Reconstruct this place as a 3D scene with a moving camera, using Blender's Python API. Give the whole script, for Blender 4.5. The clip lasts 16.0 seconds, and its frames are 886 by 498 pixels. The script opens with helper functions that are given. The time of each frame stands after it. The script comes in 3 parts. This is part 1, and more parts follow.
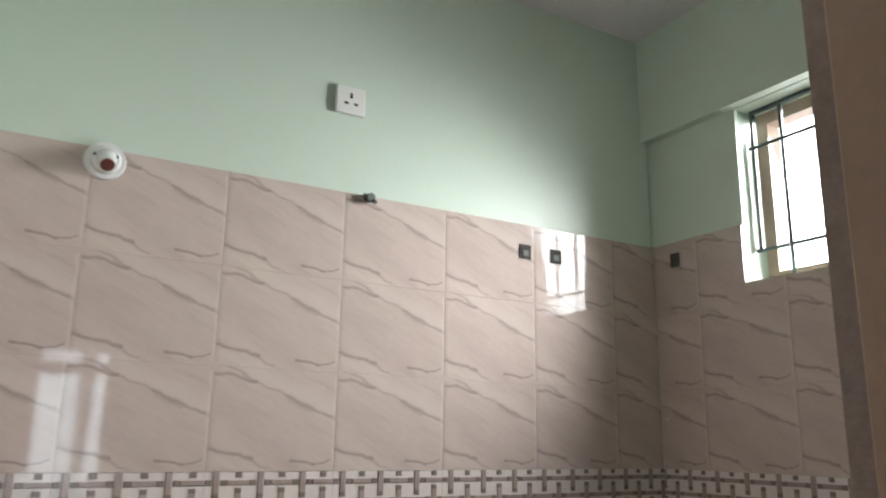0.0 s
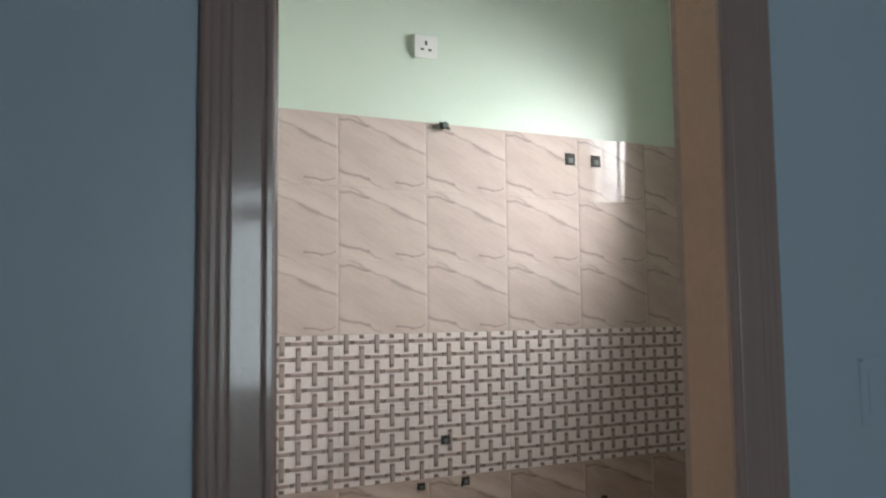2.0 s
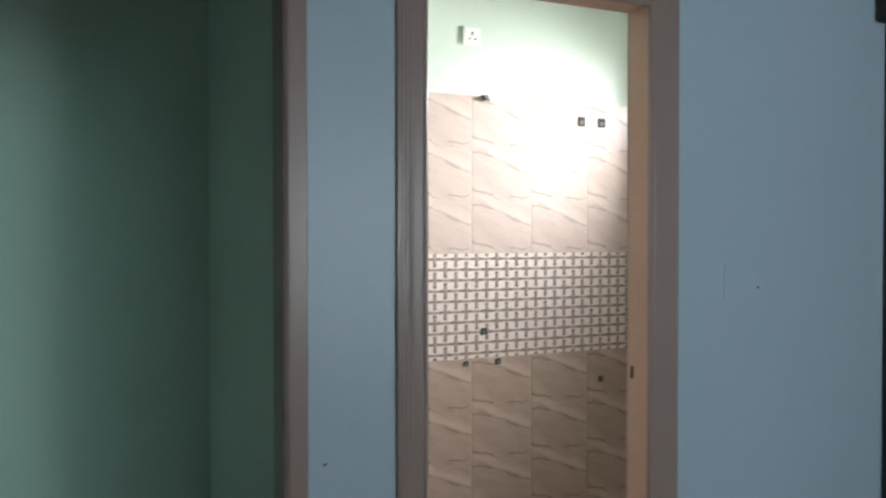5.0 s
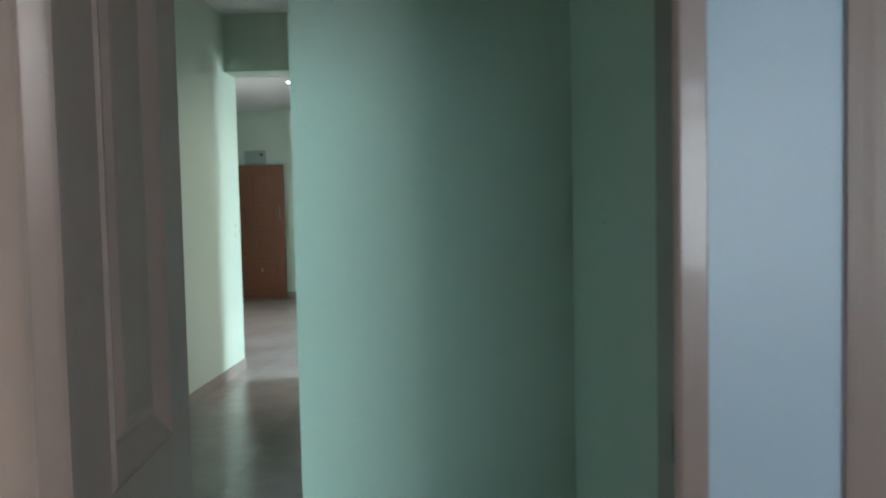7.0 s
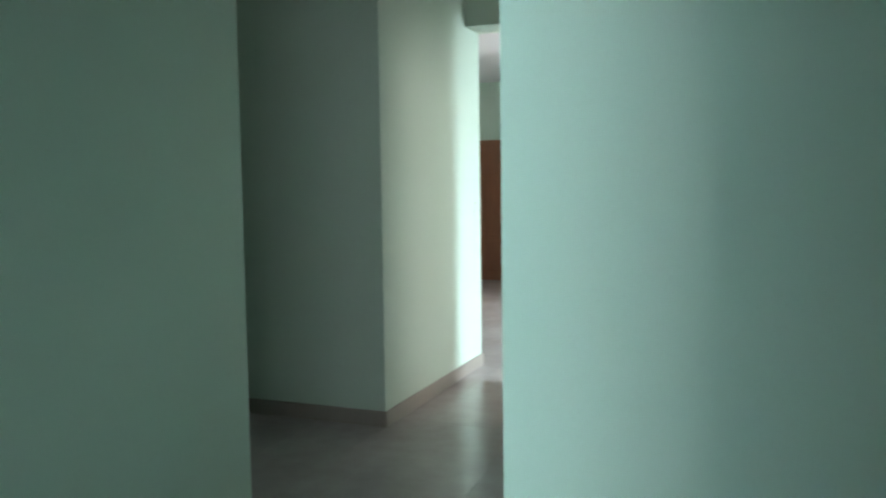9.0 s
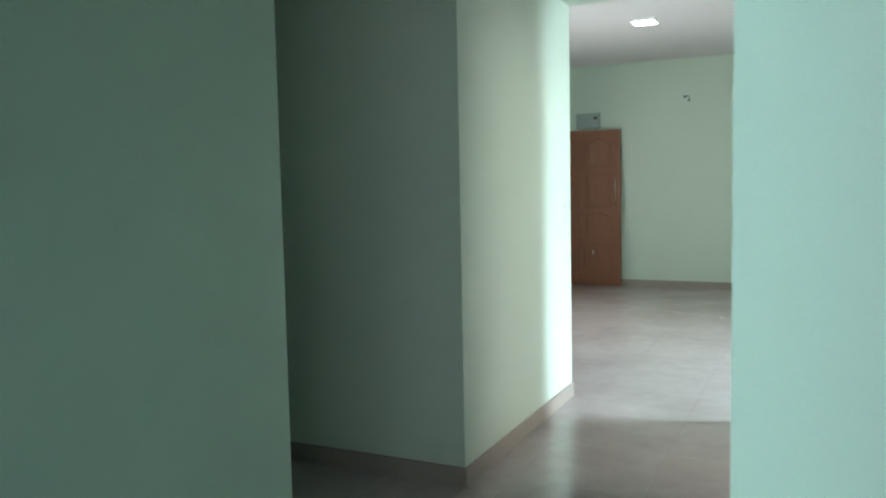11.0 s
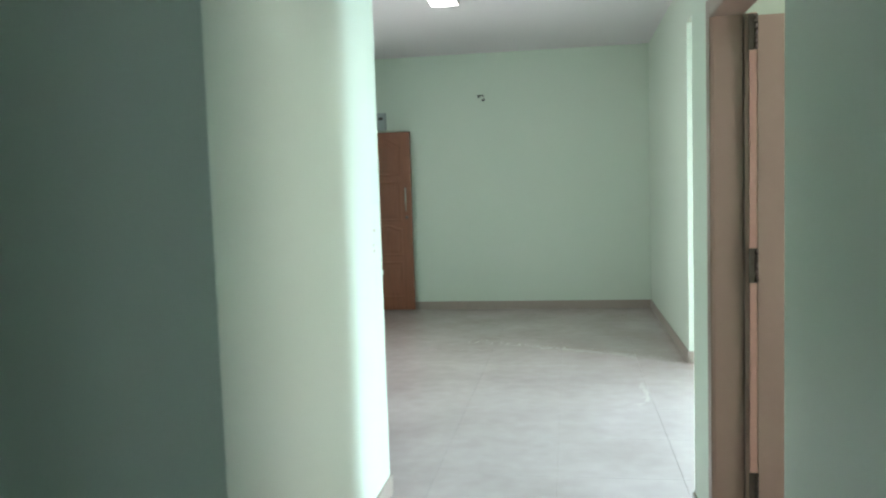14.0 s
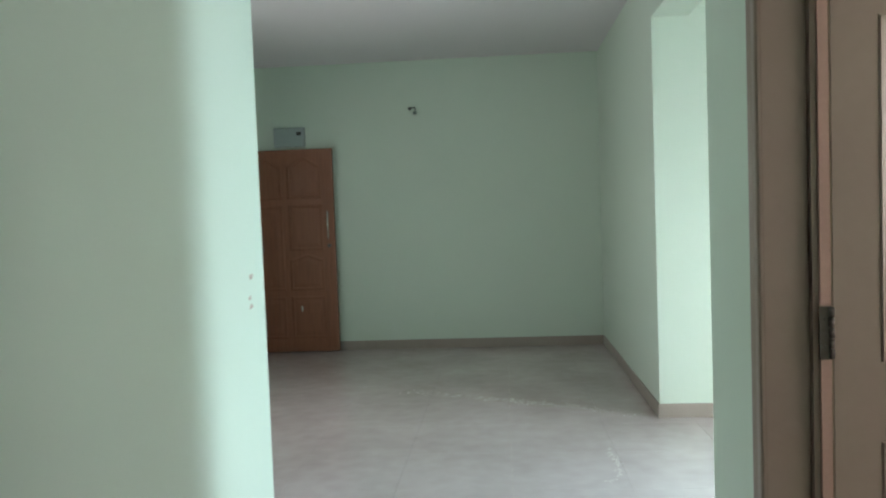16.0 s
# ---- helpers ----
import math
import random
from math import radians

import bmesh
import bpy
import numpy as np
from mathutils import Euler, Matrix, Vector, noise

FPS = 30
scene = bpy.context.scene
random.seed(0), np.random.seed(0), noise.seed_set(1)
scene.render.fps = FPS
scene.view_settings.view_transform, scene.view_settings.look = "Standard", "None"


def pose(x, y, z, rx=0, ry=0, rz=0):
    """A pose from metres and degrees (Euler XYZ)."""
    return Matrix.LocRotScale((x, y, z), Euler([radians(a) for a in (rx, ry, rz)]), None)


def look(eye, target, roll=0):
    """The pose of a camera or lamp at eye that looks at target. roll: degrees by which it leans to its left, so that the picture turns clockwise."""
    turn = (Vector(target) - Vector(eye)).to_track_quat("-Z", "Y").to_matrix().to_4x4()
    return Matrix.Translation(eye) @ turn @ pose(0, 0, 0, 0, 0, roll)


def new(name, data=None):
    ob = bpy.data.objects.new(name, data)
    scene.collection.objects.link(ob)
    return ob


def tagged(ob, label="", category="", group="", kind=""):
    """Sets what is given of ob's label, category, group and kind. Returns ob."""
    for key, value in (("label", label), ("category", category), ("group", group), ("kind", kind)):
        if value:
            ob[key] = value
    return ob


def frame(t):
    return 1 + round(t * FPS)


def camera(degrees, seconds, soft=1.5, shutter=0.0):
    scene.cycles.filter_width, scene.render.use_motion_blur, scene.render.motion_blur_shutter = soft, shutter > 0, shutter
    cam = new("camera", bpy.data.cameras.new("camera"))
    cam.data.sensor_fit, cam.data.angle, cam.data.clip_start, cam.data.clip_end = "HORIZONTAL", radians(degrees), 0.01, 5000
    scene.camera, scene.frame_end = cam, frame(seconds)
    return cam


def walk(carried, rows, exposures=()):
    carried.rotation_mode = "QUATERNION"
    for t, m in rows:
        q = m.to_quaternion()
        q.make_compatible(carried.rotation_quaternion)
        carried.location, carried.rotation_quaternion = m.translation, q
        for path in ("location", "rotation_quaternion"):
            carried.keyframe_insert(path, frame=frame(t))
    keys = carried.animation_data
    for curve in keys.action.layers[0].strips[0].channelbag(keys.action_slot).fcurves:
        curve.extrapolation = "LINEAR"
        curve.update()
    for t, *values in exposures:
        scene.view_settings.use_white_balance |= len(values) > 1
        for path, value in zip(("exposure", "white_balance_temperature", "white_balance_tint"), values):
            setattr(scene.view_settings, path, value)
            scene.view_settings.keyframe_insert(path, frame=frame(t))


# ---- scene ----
cam = camera(59.00, 16.0, soft=2.1, shutter=0.5)
walk(cam, [
    (0.0, pose(0.363, -0.213, 1.397, 103.65, -0.83, -30.48)),
    (0.5, pose(0.244, -0.339, 1.415, 102.21, -0.42, -29.62)),
    (1.0, pose(0.217, -0.468, 1.395, 100.39, 0.10, -27.17)),
    (1.5, pose(0.153, -0.625, 1.365, 97.38, 0.39, -25.72)),
    (2.0, pose(0.047, -0.790, 1.395, 94.41, 0.65, -25.34)),
    (2.5, pose(-0.094, -0.950, 1.376, 94.06, 0.92, -29.86)),
    (3.0, pose(-0.184, -1.111, 1.384, 93.37, 1.07, -30.26)),
    (3.2, pose(-0.213, -1.159, 1.409, 93.87, 0.43, -29.98)),
    (5.5, pose(-0.463, -1.667, 1.388, 87.65, 1.37, -17.84)),
    (6.0, pose(-0.422, -1.538, 1.385, 87.72, 1.98, -8.05)),
    (6.5, pose(-0.376, -1.404, 1.383, 87.79, 2.04, -1.77)),
    (7.0, pose(-0.387, -1.178, 1.372, 87.10, 1.24, 2.30)),
    (7.5, pose(-0.432, -0.915, 1.376, 86.95, 1.23, 4.88)),
    (8.0, pose(-0.426, -0.630, 1.365, 86.58, 1.33, 8.43)),
    (8.5, pose(-0.423, -0.372, 1.347, 86.81, 1.18, 15.76)),
    (9.0, pose(-0.487, -0.132, 1.347, 85.93, 0.78, 21.50)),
    (9.5, pose(-0.589, 0.098, 1.356, 85.57, 0.59, 25.51)),
    (11.8, pose(-1.140, 0.968, 1.458, 85.43, 1.46, 25.59)),
    (12.0, pose(-1.183, 1.078, 1.476, 85.21, 1.49, 23.90)),
    (12.5, pose(-1.269, 1.346, 1.524, 85.31, 2.31, 20.92)),
    (13.0, pose(-1.360, 1.574, 1.469, 85.65, 2.09, 18.05)),
    (13.5, pose(-1.532, 1.830, 1.422, 85.91, 1.61, 12.29)),
    (14.0, pose(-1.575, 2.066, 1.442, 85.66, 1.82, 9.09)),
    (14.5, pose(-1.575, 2.383, 1.468, 86.04, 1.69, 7.20)),
    (15.0, pose(-1.602, 2.620, 1.452, 86.53, 1.98, 7.40)),
    (15.5, pose(-1.687, 2.896, 1.453, 87.00, 2.05, 5.57)),
    (16.0, pose(-1.665, 3.144, 1.450, 87.17, 2.08, 4.36)),
], exposures=[
    (0.0, -1.45, 6500, 10), (1.0, -1.50, 6500, 10), (1.5, -1.40, 6500, 10), (2.5, -1.05, 6500, 10), (3.2, -0.85, 6500, 10), (5.5, -0.28, 6500, 10), (6.5, -0.10, 6500, 10),
    (7.0, 0.15, 6500, 10), (8.0, 0.65, 6500, 10), (9.5, 0.65, 6500, 10), (12.5, 0.80, 6500, 10), (14.0, 0.74, 6500, 10), (14.5, 0.60, 6500, 10), (15.5, 0.25, 6500, 10), (16.0, 0.10, 6500, 10)])

# ---- light ----
world = bpy.data.worlds.new("sky")
scene.world = world
world.use_nodes = True
wn = world.node_tree.nodes
sky = wn.new("ShaderNodeTexSky")
sky.sky_type = "NISHITA"
sky.sun_disc = False
sky.sun_elevation, sky.sun_rotation = radians(41), radians(118)
wn["Background"].inputs[1].default_value = 0.12
world.node_tree.links.new(sky.outputs[0], wn["Background"].inputs[0])
sun_data = bpy.data.lights.new("sun", "SUN")
sun_data.energy, sun_data.angle, sun_data.color = 5.0, radians(12), (1, 0.975, 0.95)
sun = new("sun", sun_data)
sun.matrix_world = look((12.0, -6.3, 11.7), (0, 0, 0))


def daylight(name, at, toward, w, h, power, color):
    """Sky light standing in a window's opening."""
    lamp = bpy.data.lights.new(name, "AREA")
    lamp.shape, lamp.size, lamp.size_y, lamp.energy, lamp.color = "RECTANGLE", w, h, power, color
    ob = new(name, lamp)
    ob.matrix_world = look(at, toward)
    return ob


SKY = (0.70, 0.91, 1.0)
daylight("sky_light_bath", (2.552, 1.11, 2.168), (1.552, 1.21, 1.70), 0.49, 0.56, 74, (0.97, 0.985, 0.99)).data.spread = radians(98)
daylight("sky_light_bedroom", (1.12, -3.60, 1.55), (0.85, 0, 1.1), 1.0, 1.25, 118, (0.80, 0.92, 1.0))
daylight("sky_light_balcony", (2.9, 6.75, 1.95), (-1.6, 6.15, -0.6), 0.62, 1.8, 165, SKY).data.spread = radians(110)
daylight("sky_light_living", (-4.85, 7.9, 1.6), (-1.5, 8.3, 1.2), 1.4, 1.3, 33, (1.0, 0.975, 0.93))
daylight("sky_light_side_room", (-5.85, -2.08, 2.32), (-2.4, 0.4, 0.75), 1.05, 1.1, 205, (0.58, 0.93, 1.0))
daylight("sky_light_far_room", (1.12, 4.12, 1.6), (-1.0, 4.75, 1.25), 0.8, 1.0, 26, (1, 0.95, 0.92))


# ---- materials ----
def material(name, base, rough=0.5, metal=0.0, vary=0.06, scale=3.0, fine=60.0, bump=0.05, coat=0.0, spread=0.0):
    """Paint, metal or plastic with broad patches, fine grain and a light relief; spread varies it from piece to piece."""
    m = bpy.data.materials.new(name)
    m.use_nodes = True
    n, l = m.node_tree.nodes, m.node_tree.links
    b = n["Principled BSDF"]
    co = n.new("ShaderNodeTexCoord")
    big, small = n.new("ShaderNodeTexNoise"), n.new("ShaderNodeTexNoise")
    big.inputs["Scale"].default_value, small.inputs["Scale"].default_value = scale, fine
    big.inputs["Detail"].default_value = 5
    for t in (big, small):
        l.new(co.outputs["Object"], t.inputs["Vector"])
    mix = n.new("ShaderNodeMix")
    mix.data_type = "RGBA"
    mix.inputs["A"].default_value = [c * (1 - vary) for c in base] + [1]
    mix.inputs["B"].default_value = [min(1, c * (1 + vary)) for c in base] + [1]
    l.new(big.outputs["Fac"], mix.inputs["Factor"])
    hsv = n.new("ShaderNodeHueSaturation")
    l.new(mix.outputs["Result"], hsv.inputs["Color"])
    val = n.new("ShaderNodeMapRange")
    val.inputs["To Min"].default_value, val.inputs["To Max"].default_value = 1 - vary * 0.7, 1 + vary * 0.7
    l.new(small.outputs["Fac"], val.inputs["Value"])
    if spread:
        info, rng, mul = n.new("ShaderNodeObjectInfo"), n.new("ShaderNodeMapRange"), n.new("ShaderNodeMath")
        rng.inputs["To Min"].default_value, rng.inputs["To Max"].default_value = 1 - spread, 1 + spread
        mul.operation = "MULTIPLY"
        l.new(info.outputs["Random"], rng.inputs["Value"])
        l.new(rng.outputs["Result"], mul.inputs[0])
        l.new(val.outputs["Result"], mul.inputs[1])
        l.new(mul.outputs[0], hsv.inputs["Value"])
    else:
        l.new(val.outputs["Result"], hsv.inputs["Value"])
    l.new(hsv.outputs["Color"], b.inputs["Base Color"])
    rr = n.new("ShaderNodeMapRange")
    rr.inputs["To Min"].default_value, rr.inputs["To Max"].default_value = max(0.02, rough * 0.85), min(1, rough * 1.15)
    l.new(big.outputs["Fac"], rr.inputs["Value"])
    l.new(rr.outputs["Result"], b.inputs["Roughness"])
    b.inputs["Metallic"].default_value = metal
    b.inputs["Coat Weight"].default_value = coat
    b.inputs["Coat Roughness"].default_value = 0.08
    if bump:
        bp = n.new("ShaderNodeBump")
        bp.inputs["Strength"].default_value, bp.inputs["Distance"].default_value = bump, 0.002
        l.new(small.outputs["Fac"], bp.inputs["Height"])
        l.new(bp.outputs["Normal"], b.inputs["Normal"])
    return m


def stone_print(name, base, dark, light):
    """Glazed wall tile with a printed split-stone pattern and painted edge shading, the same on every tile; local x and
    z span the tile.
    """
    m = material(name, base, rough=0.045, vary=0.05, scale=5, fine=45, bump=0.015, spread=0.025)
    n, l = m.node_tree.nodes, m.node_tree.links
    b = n["Principled BSDF"]
    b.inputs["Specular IOR Level"].default_value = 0.36
    co = n.new("ShaderNodeTexCoord")
    wob = n.new("ShaderNodeTexNoise")
    wob.inputs["Scale"].default_value, wob.inputs["Detail"].default_value = 18, 6
    l.new(co.outputs["Object"], wob.inputs["Vector"])
    sub = n.new("ShaderNodeVectorMath")
    sub.operation = "SUBTRACT"
    sub.inputs[1].default_value = (0.5, 0.5, 0.5)
    l.new(wob.outputs["Color"], sub.inputs[0])
    sc = n.new("ShaderNodeVectorMath")
    sc.operation = "MULTIPLY_ADD"
    sc.inputs[1].default_value = (0.030, 0, 0.030)
    l.new(sub.outputs[0], sc.inputs[0])
    l.new(co.outputs["Object"], sc.inputs[2])
    prev = b.inputs["Base Color"].links[0].from_socket
    turn, streak = n.new("ShaderNodeMapping"), n.new("ShaderNodeTexNoise")
    turn.vector_type = "TEXTURE"
    turn.inputs["Rotation"].default_value = (0, radians(29), 0)
    turn.inputs["Scale"].default_value = (0.16, 1, 0.016)
    streak.inputs["Scale"].default_value, streak.inputs["Detail"].default_value = 1.0, 5
    l.new(sc.outputs[0], turn.inputs["Vector"])
    l.new(turn.outputs[0], streak.inputs["Vector"])
    for lo, hi, amount, tone in ((0.53, 0.76, 0.20, dark), (0.50, 0.25, 0.30, light)):
        rg, mx = n.new("ShaderNodeMapRange"), n.new("ShaderNodeMix")
        rg.inputs["From Min"].default_value, rg.inputs["From Max"].default_value, rg.inputs["To Max"].default_value = lo, hi, amount
        mx.data_type = "RGBA"
        mx.inputs["B"].default_value = (*tone, 1)
        l.new(streak.outputs["Fac"], rg.inputs["Value"])
        l.new(rg.outputs[0], mx.inputs["Factor"])
        l.new(prev, mx.inputs["A"])
        prev = mx.outputs["Result"]

    def stroke(a, c, width, amount, tone):
        """One soft vein or band of edge shading from a to c, in metres on the tile."""
        nonlocal prev
        dx, dz = c[0] - a[0], c[1] - a[1]
        ln = math.hypot(dx, dz)
        mp = n.new("ShaderNodeMapping")
        mp.vector_type = "TEXTURE"
        mp.inputs["Location"].default_value = (a[0], 0, a[1])
        mp.inputs["Rotation"].default_value = (0, -math.atan2(dz, dx), 0)
        l.new(sc.outputs[0], mp.inputs["Vector"])
        sx = n.new("ShaderNodeSeparateXYZ")
        l.new(mp.outputs[0], sx.inputs[0])
        cl = n.new("ShaderNodeClamp")
        cl.inputs["Max"].default_value = ln
        l.new(sx.outputs["X"], cl.inputs["Value"])
        du = n.new("ShaderNodeMath")
        du.operation = "SUBTRACT"
        l.new(sx.outputs["X"], du.inputs[0])
        l.new(cl.outputs[0], du.inputs[1])
        cb = n.new("ShaderNodeCombineXYZ")
        l.new(du.outputs[0], cb.inputs[0])
        l.new(sx.outputs["Z"], cb.inputs[1])
        le = n.new("ShaderNodeVectorMath")
        le.operation = "LENGTH"
        l.new(cb.outputs[0], le.inputs[0])
        rg = n.new("ShaderNodeMapRange")
        rg.interpolation_type = "SMOOTHSTEP"
        rg.inputs["From Min"].default_value, rg.inputs["From Max"].default_value = 0, width
        rg.inputs["To Min"].default_value, rg.inputs["To Max"].default_value = amount, 0
        l.new(le.outputs["Value"], rg.inputs["Value"])
        mx = n.new("ShaderNodeMix")
        mx.data_type = "RGBA"
        mx.inputs["B"].default_value = (*tone, 1)
        l.new(rg.outputs[0], mx.inputs["Factor"])
        l.new(prev, mx.inputs["A"])
        prev = mx.outputs["Result"]

    stroke((-0.16, 0.03), (0.04, -0.09), 0.05, 0.13, dark)
    stroke((-0.10, 0.135), (0.16, 0.025), 0.030, 0.50, light)
    stroke((-0.16, -0.095), (-0.03, -0.125), 0.028, 0.45, light)
    stroke((-0.13, 0.125), (0.03, 0.060), 0.006, 0.40, dark)
    stroke((0.03, 0.060), (0.163, 0.005), 0.008, 0.55, dark)
    stroke((0.035, 0.052), (0.10, 0.024), 0.010, 0.30, dark)
    stroke((-0.160, 0.108), (-0.053, 0.094), 0.006, 0.60, dark)
    stroke((-0.163, -0.070), (-0.053, -0.094), 0.007, 0.65, dark)
    stroke((-0.053, -0.094), (-0.015, -0.122), 0.006, 0.40, dark)
    stroke((0.044, -0.098), (0.106, -0.107), 0.006, 0.75, dark)
    stroke((0.106, -0.107), (0.150, -0.098), 0.005, 0.60, dark)
    # Relief shading put into the colour: lit right edge, shaded left edge.
    stroke((0.159, -0.10), (0.159, 0.11), 0.008, 0.50, light)
    stroke((-0.160, -0.11), (-0.160, 0.11), 0.012, 0.22, dark)
    l.new(prev, b.inputs["Base Color"])
    return m


def wood(name, base, dark, rough=0.35):
    m = material(name, base, rough=rough, vary=0.12, scale=4, fine=80, bump=0.03, coat=0.06)
    n, l = m.node_tree.nodes, m.node_tree.links
    b = n["Principled BSDF"]
    co, mp, ns = n.new("ShaderNodeTexCoord"), n.new("ShaderNodeMapping"), n.new("ShaderNodeTexNoise")
    mp.inputs["Scale"].default_value = (18, 18, 1.2)
    ns.inputs["Scale"].default_value, ns.inputs["Detail"].default_value, ns.inputs["Distortion"].default_value = 2.2, 6, 1.2
    l.new(co.outputs["Object"], mp.inputs["Vector"])
    l.new(mp.outputs[0], ns.inputs["Vector"])
    mx, rg = n.new("ShaderNodeMix"), n.new("ShaderNodeMapRange")
    mx.data_type = "RGBA"
    rg.inputs["From Min"].default_value, rg.inputs["From Max"].default_value = 0.45, 0.7
    l.new(ns.outputs["Fac"], rg.inputs["Value"])
    l.new(rg.outputs[0], mx.inputs["Factor"])
    l.new(b.inputs["Base Color"].links[0].from_socket, mx.inputs["A"])
    mx.inputs["B"].default_value = (*dark, 1)
    l.new(mx.outputs["Result"], b.inputs["Base Color"])
    return m


def glow(name, color, strength):
    m = bpy.data.materials.new(name)
    m.use_nodes = True
    b = m.node_tree.nodes["Principled BSDF"]
    b.inputs["Base Color"].default_value = (0.8, 0.8, 0.8, 1)
    b.inputs["Emission Color"].default_value = (*color, 1)
    b.inputs["Emission Strength"].default_value = strength
    return m


GREEN = material("green_paint", (0.605, 0.70, 0.607), rough=0.42, vary=0.03, scale=1.3, fine=220, bump=0.06)
BLUE = material("blue_paint", (0.45, 0.56, 0.625), rough=0.40, vary=0.03, scale=1.3, fine=220, bump=0.06)
WHITE = material("ceiling_paint", (0.74, 0.72, 0.74), rough=0.8, vary=0.03, scale=1.0, fine=150, bump=0.05)
ENAMEL = material("taupe_enamel", (0.325, 0.237, 0.20), rough=0.345, vary=0.06, scale=5, fine=35, bump=0.25, coat=0.12)
GLOSS = material("taupe_gloss_enamel", (0.325, 0.237, 0.20), rough=0.33, vary=0.06, scale=5, fine=190, bump=0.15, coat=0.5)
PRIMER = material("pink_primer", (0.48, 0.35, 0.255), rough=0.65, vary=0.12, scale=6, fine=90, bump=0.15)
BARE = material("bare_pink_primer", (0.46, 0.285, 0.235), rough=0.65, vary=0.12, scale=6, fine=90, bump=0.15)
REDOX = material("red_brown_enamel", (0.17, 0.105, 0.088), rough=0.2, vary=0.15, scale=8, fine=80, bump=0.06)
MORTAR = material("mortar", (0.36, 0.30, 0.26), rough=0.9, vary=0.25, scale=14, fine=120, bump=0.6)
GROUT = material("grout", (0.50, 0.425, 0.38), rough=0.9, vary=0.10, scale=8, fine=120, bump=0.2)
TILE = stone_print("stone_print_tile", (0.555, 0.457, 0.415), (0.27, 0.215, 0.19), (0.66, 0.575, 0.525))
TILE_LOW = stone_print("brown_stone_print_tile", (0.43, 0.335, 0.285), (0.17, 0.125, 0.10), (0.60, 0.50, 0.44))
DECOR = material("decor_tile_ground", (0.75, 0.68, 0.66), rough=0.12, vary=0.07, scale=12, fine=60, bump=0.03, spread=0.02)
WEAVE = material("decor_tile_bar", (0.37, 0.295, 0.265), rough=0.16, vary=0.22, scale=22, fine=90, bump=0.05)
KNOT = material("decor_tile_knot", (0.235, 0.185, 0.165), rough=0.15, vary=0.2, scale=22, fine=90, bump=0.05)


def dusty_floor(name, clean, dust):
    """Semi-matt floor tile under a film of trodden dust, in patches that run on from tile to tile."""
    m = bpy.data.materials.new(name)
    m.use_nodes = True
    n, l = m.node_tree.nodes, m.node_tree.links
    b = n["Principled BSDF"]
    where, mix, rough = n.new("ShaderNodeNewGeometry"), n.new("ShaderNodeMix"), n.new("ShaderNodeMapRange")
    broad, smear, add = n.new("ShaderNodeTexNoise"), n.new("ShaderNodeTexNoise"), n.new("ShaderNodeMath")
    broad.inputs["Scale"].default_value, broad.inputs["Detail"].default_value = 1.7, 4
    smear.inputs["Scale"].default_value, smear.inputs["Detail"].default_value = 9.0, 6
    add.operation = "MULTIPLY_ADD"
    add.inputs[1].default_value = 0.5
    span = n.new("ShaderNodeMapRange")
    span.inputs["From Min"].default_value, span.inputs["From Max"].default_value = 0.3, 1.2
    mix.data_type = "RGBA"
    mix.inputs["A"].default_value, mix.inputs["B"].default_value = (*clean, 1), (*dust, 1)
    rough.inputs["To Min"].default_value, rough.inputs["To Max"].default_value = 0.17, 0.26
    lift = n.new("ShaderNodeMapping")
    lift.inputs["Location"].default_value = (0.31, 0.17, 0.43)
    l.new(where.outputs["Position"], lift.inputs["Vector"])
    l.new(lift.outputs[0], broad.inputs["Vector"])
    l.new(lift.outputs[0], smear.inputs["Vector"])
    l.new(smear.outputs["Fac"], add.inputs[0])
    l.new(broad.outputs["Fac"], add.inputs[2])
    l.new(add.outputs[0], span.inputs["Value"])
    l.new(span.outputs[0], mix.inputs["Factor"])
    l.new(broad.outputs["Fac"], rough.inputs["Value"])
    l.new(mix.outputs["Result"], b.inputs["Base Color"])
    l.new(rough.outputs[0], b.inputs["Roughness"])
    return m


FLOOR = dusty_floor("floor_tile_glaze", (0.375, 0.314, 0.306), (0.57, 0.505, 0.507))
SKIRT = material("skirting_tile", (0.33, 0.28, 0.245), rough=0.35, vary=0.08, scale=4, fine=60, bump=0.03)
TEAK = wood("teak_door", (0.265, 0.098, 0.05), (0.22, 0.08, 0.041), rough=0.5)
STEEL = material("hinge_steel", (0.14, 0.12, 0.108), rough=0.5, metal=1.0, vary=0.25, scale=40, fine=160, bump=0.1)
CHROME = material("bright_metal", (0.75, 0.72, 0.66), rough=0.2, metal=1.0, vary=0.05, bump=0)
PLASTIC = material("white_plastic", (0.78, 0.78, 0.76), rough=0.3, vary=0.03, bump=0)
# Near-black stands in for the shade inside holes and slots; also the meter box window.
DARK = material("dark_hole", (0.035, 0.028, 0.025), rough=0.8, vary=0.3, scale=60, fine=150, bump=0.3)
BROWN = material("bakelite_brown", (0.16, 0.05, 0.035), rough=0.35, vary=0.1, bump=0)
GRILLE = material("green_black_steel_paint", (0.035, 0.06, 0.058), rough=0.35, vary=0.15, scale=20, bump=0.05)
WINFRAME = material("window_wood_primer", (0.46, 0.34, 0.26), rough=0.55, vary=0.12, scale=9, bump=0.1)
GREY = material("grey_plastic", (0.34, 0.40, 0.40), rough=0.35, vary=0.06, scale=10, bump=0)
CLIP = material("grey_green_pvc", (0.10, 0.12, 0.11), rough=0.5, vary=0.15, scale=40, bump=0.05)
FILLER = material("filler_patch", (0.50, 0.42, 0.36), rough=0.85, vary=0.2, scale=60, bump=0.3)
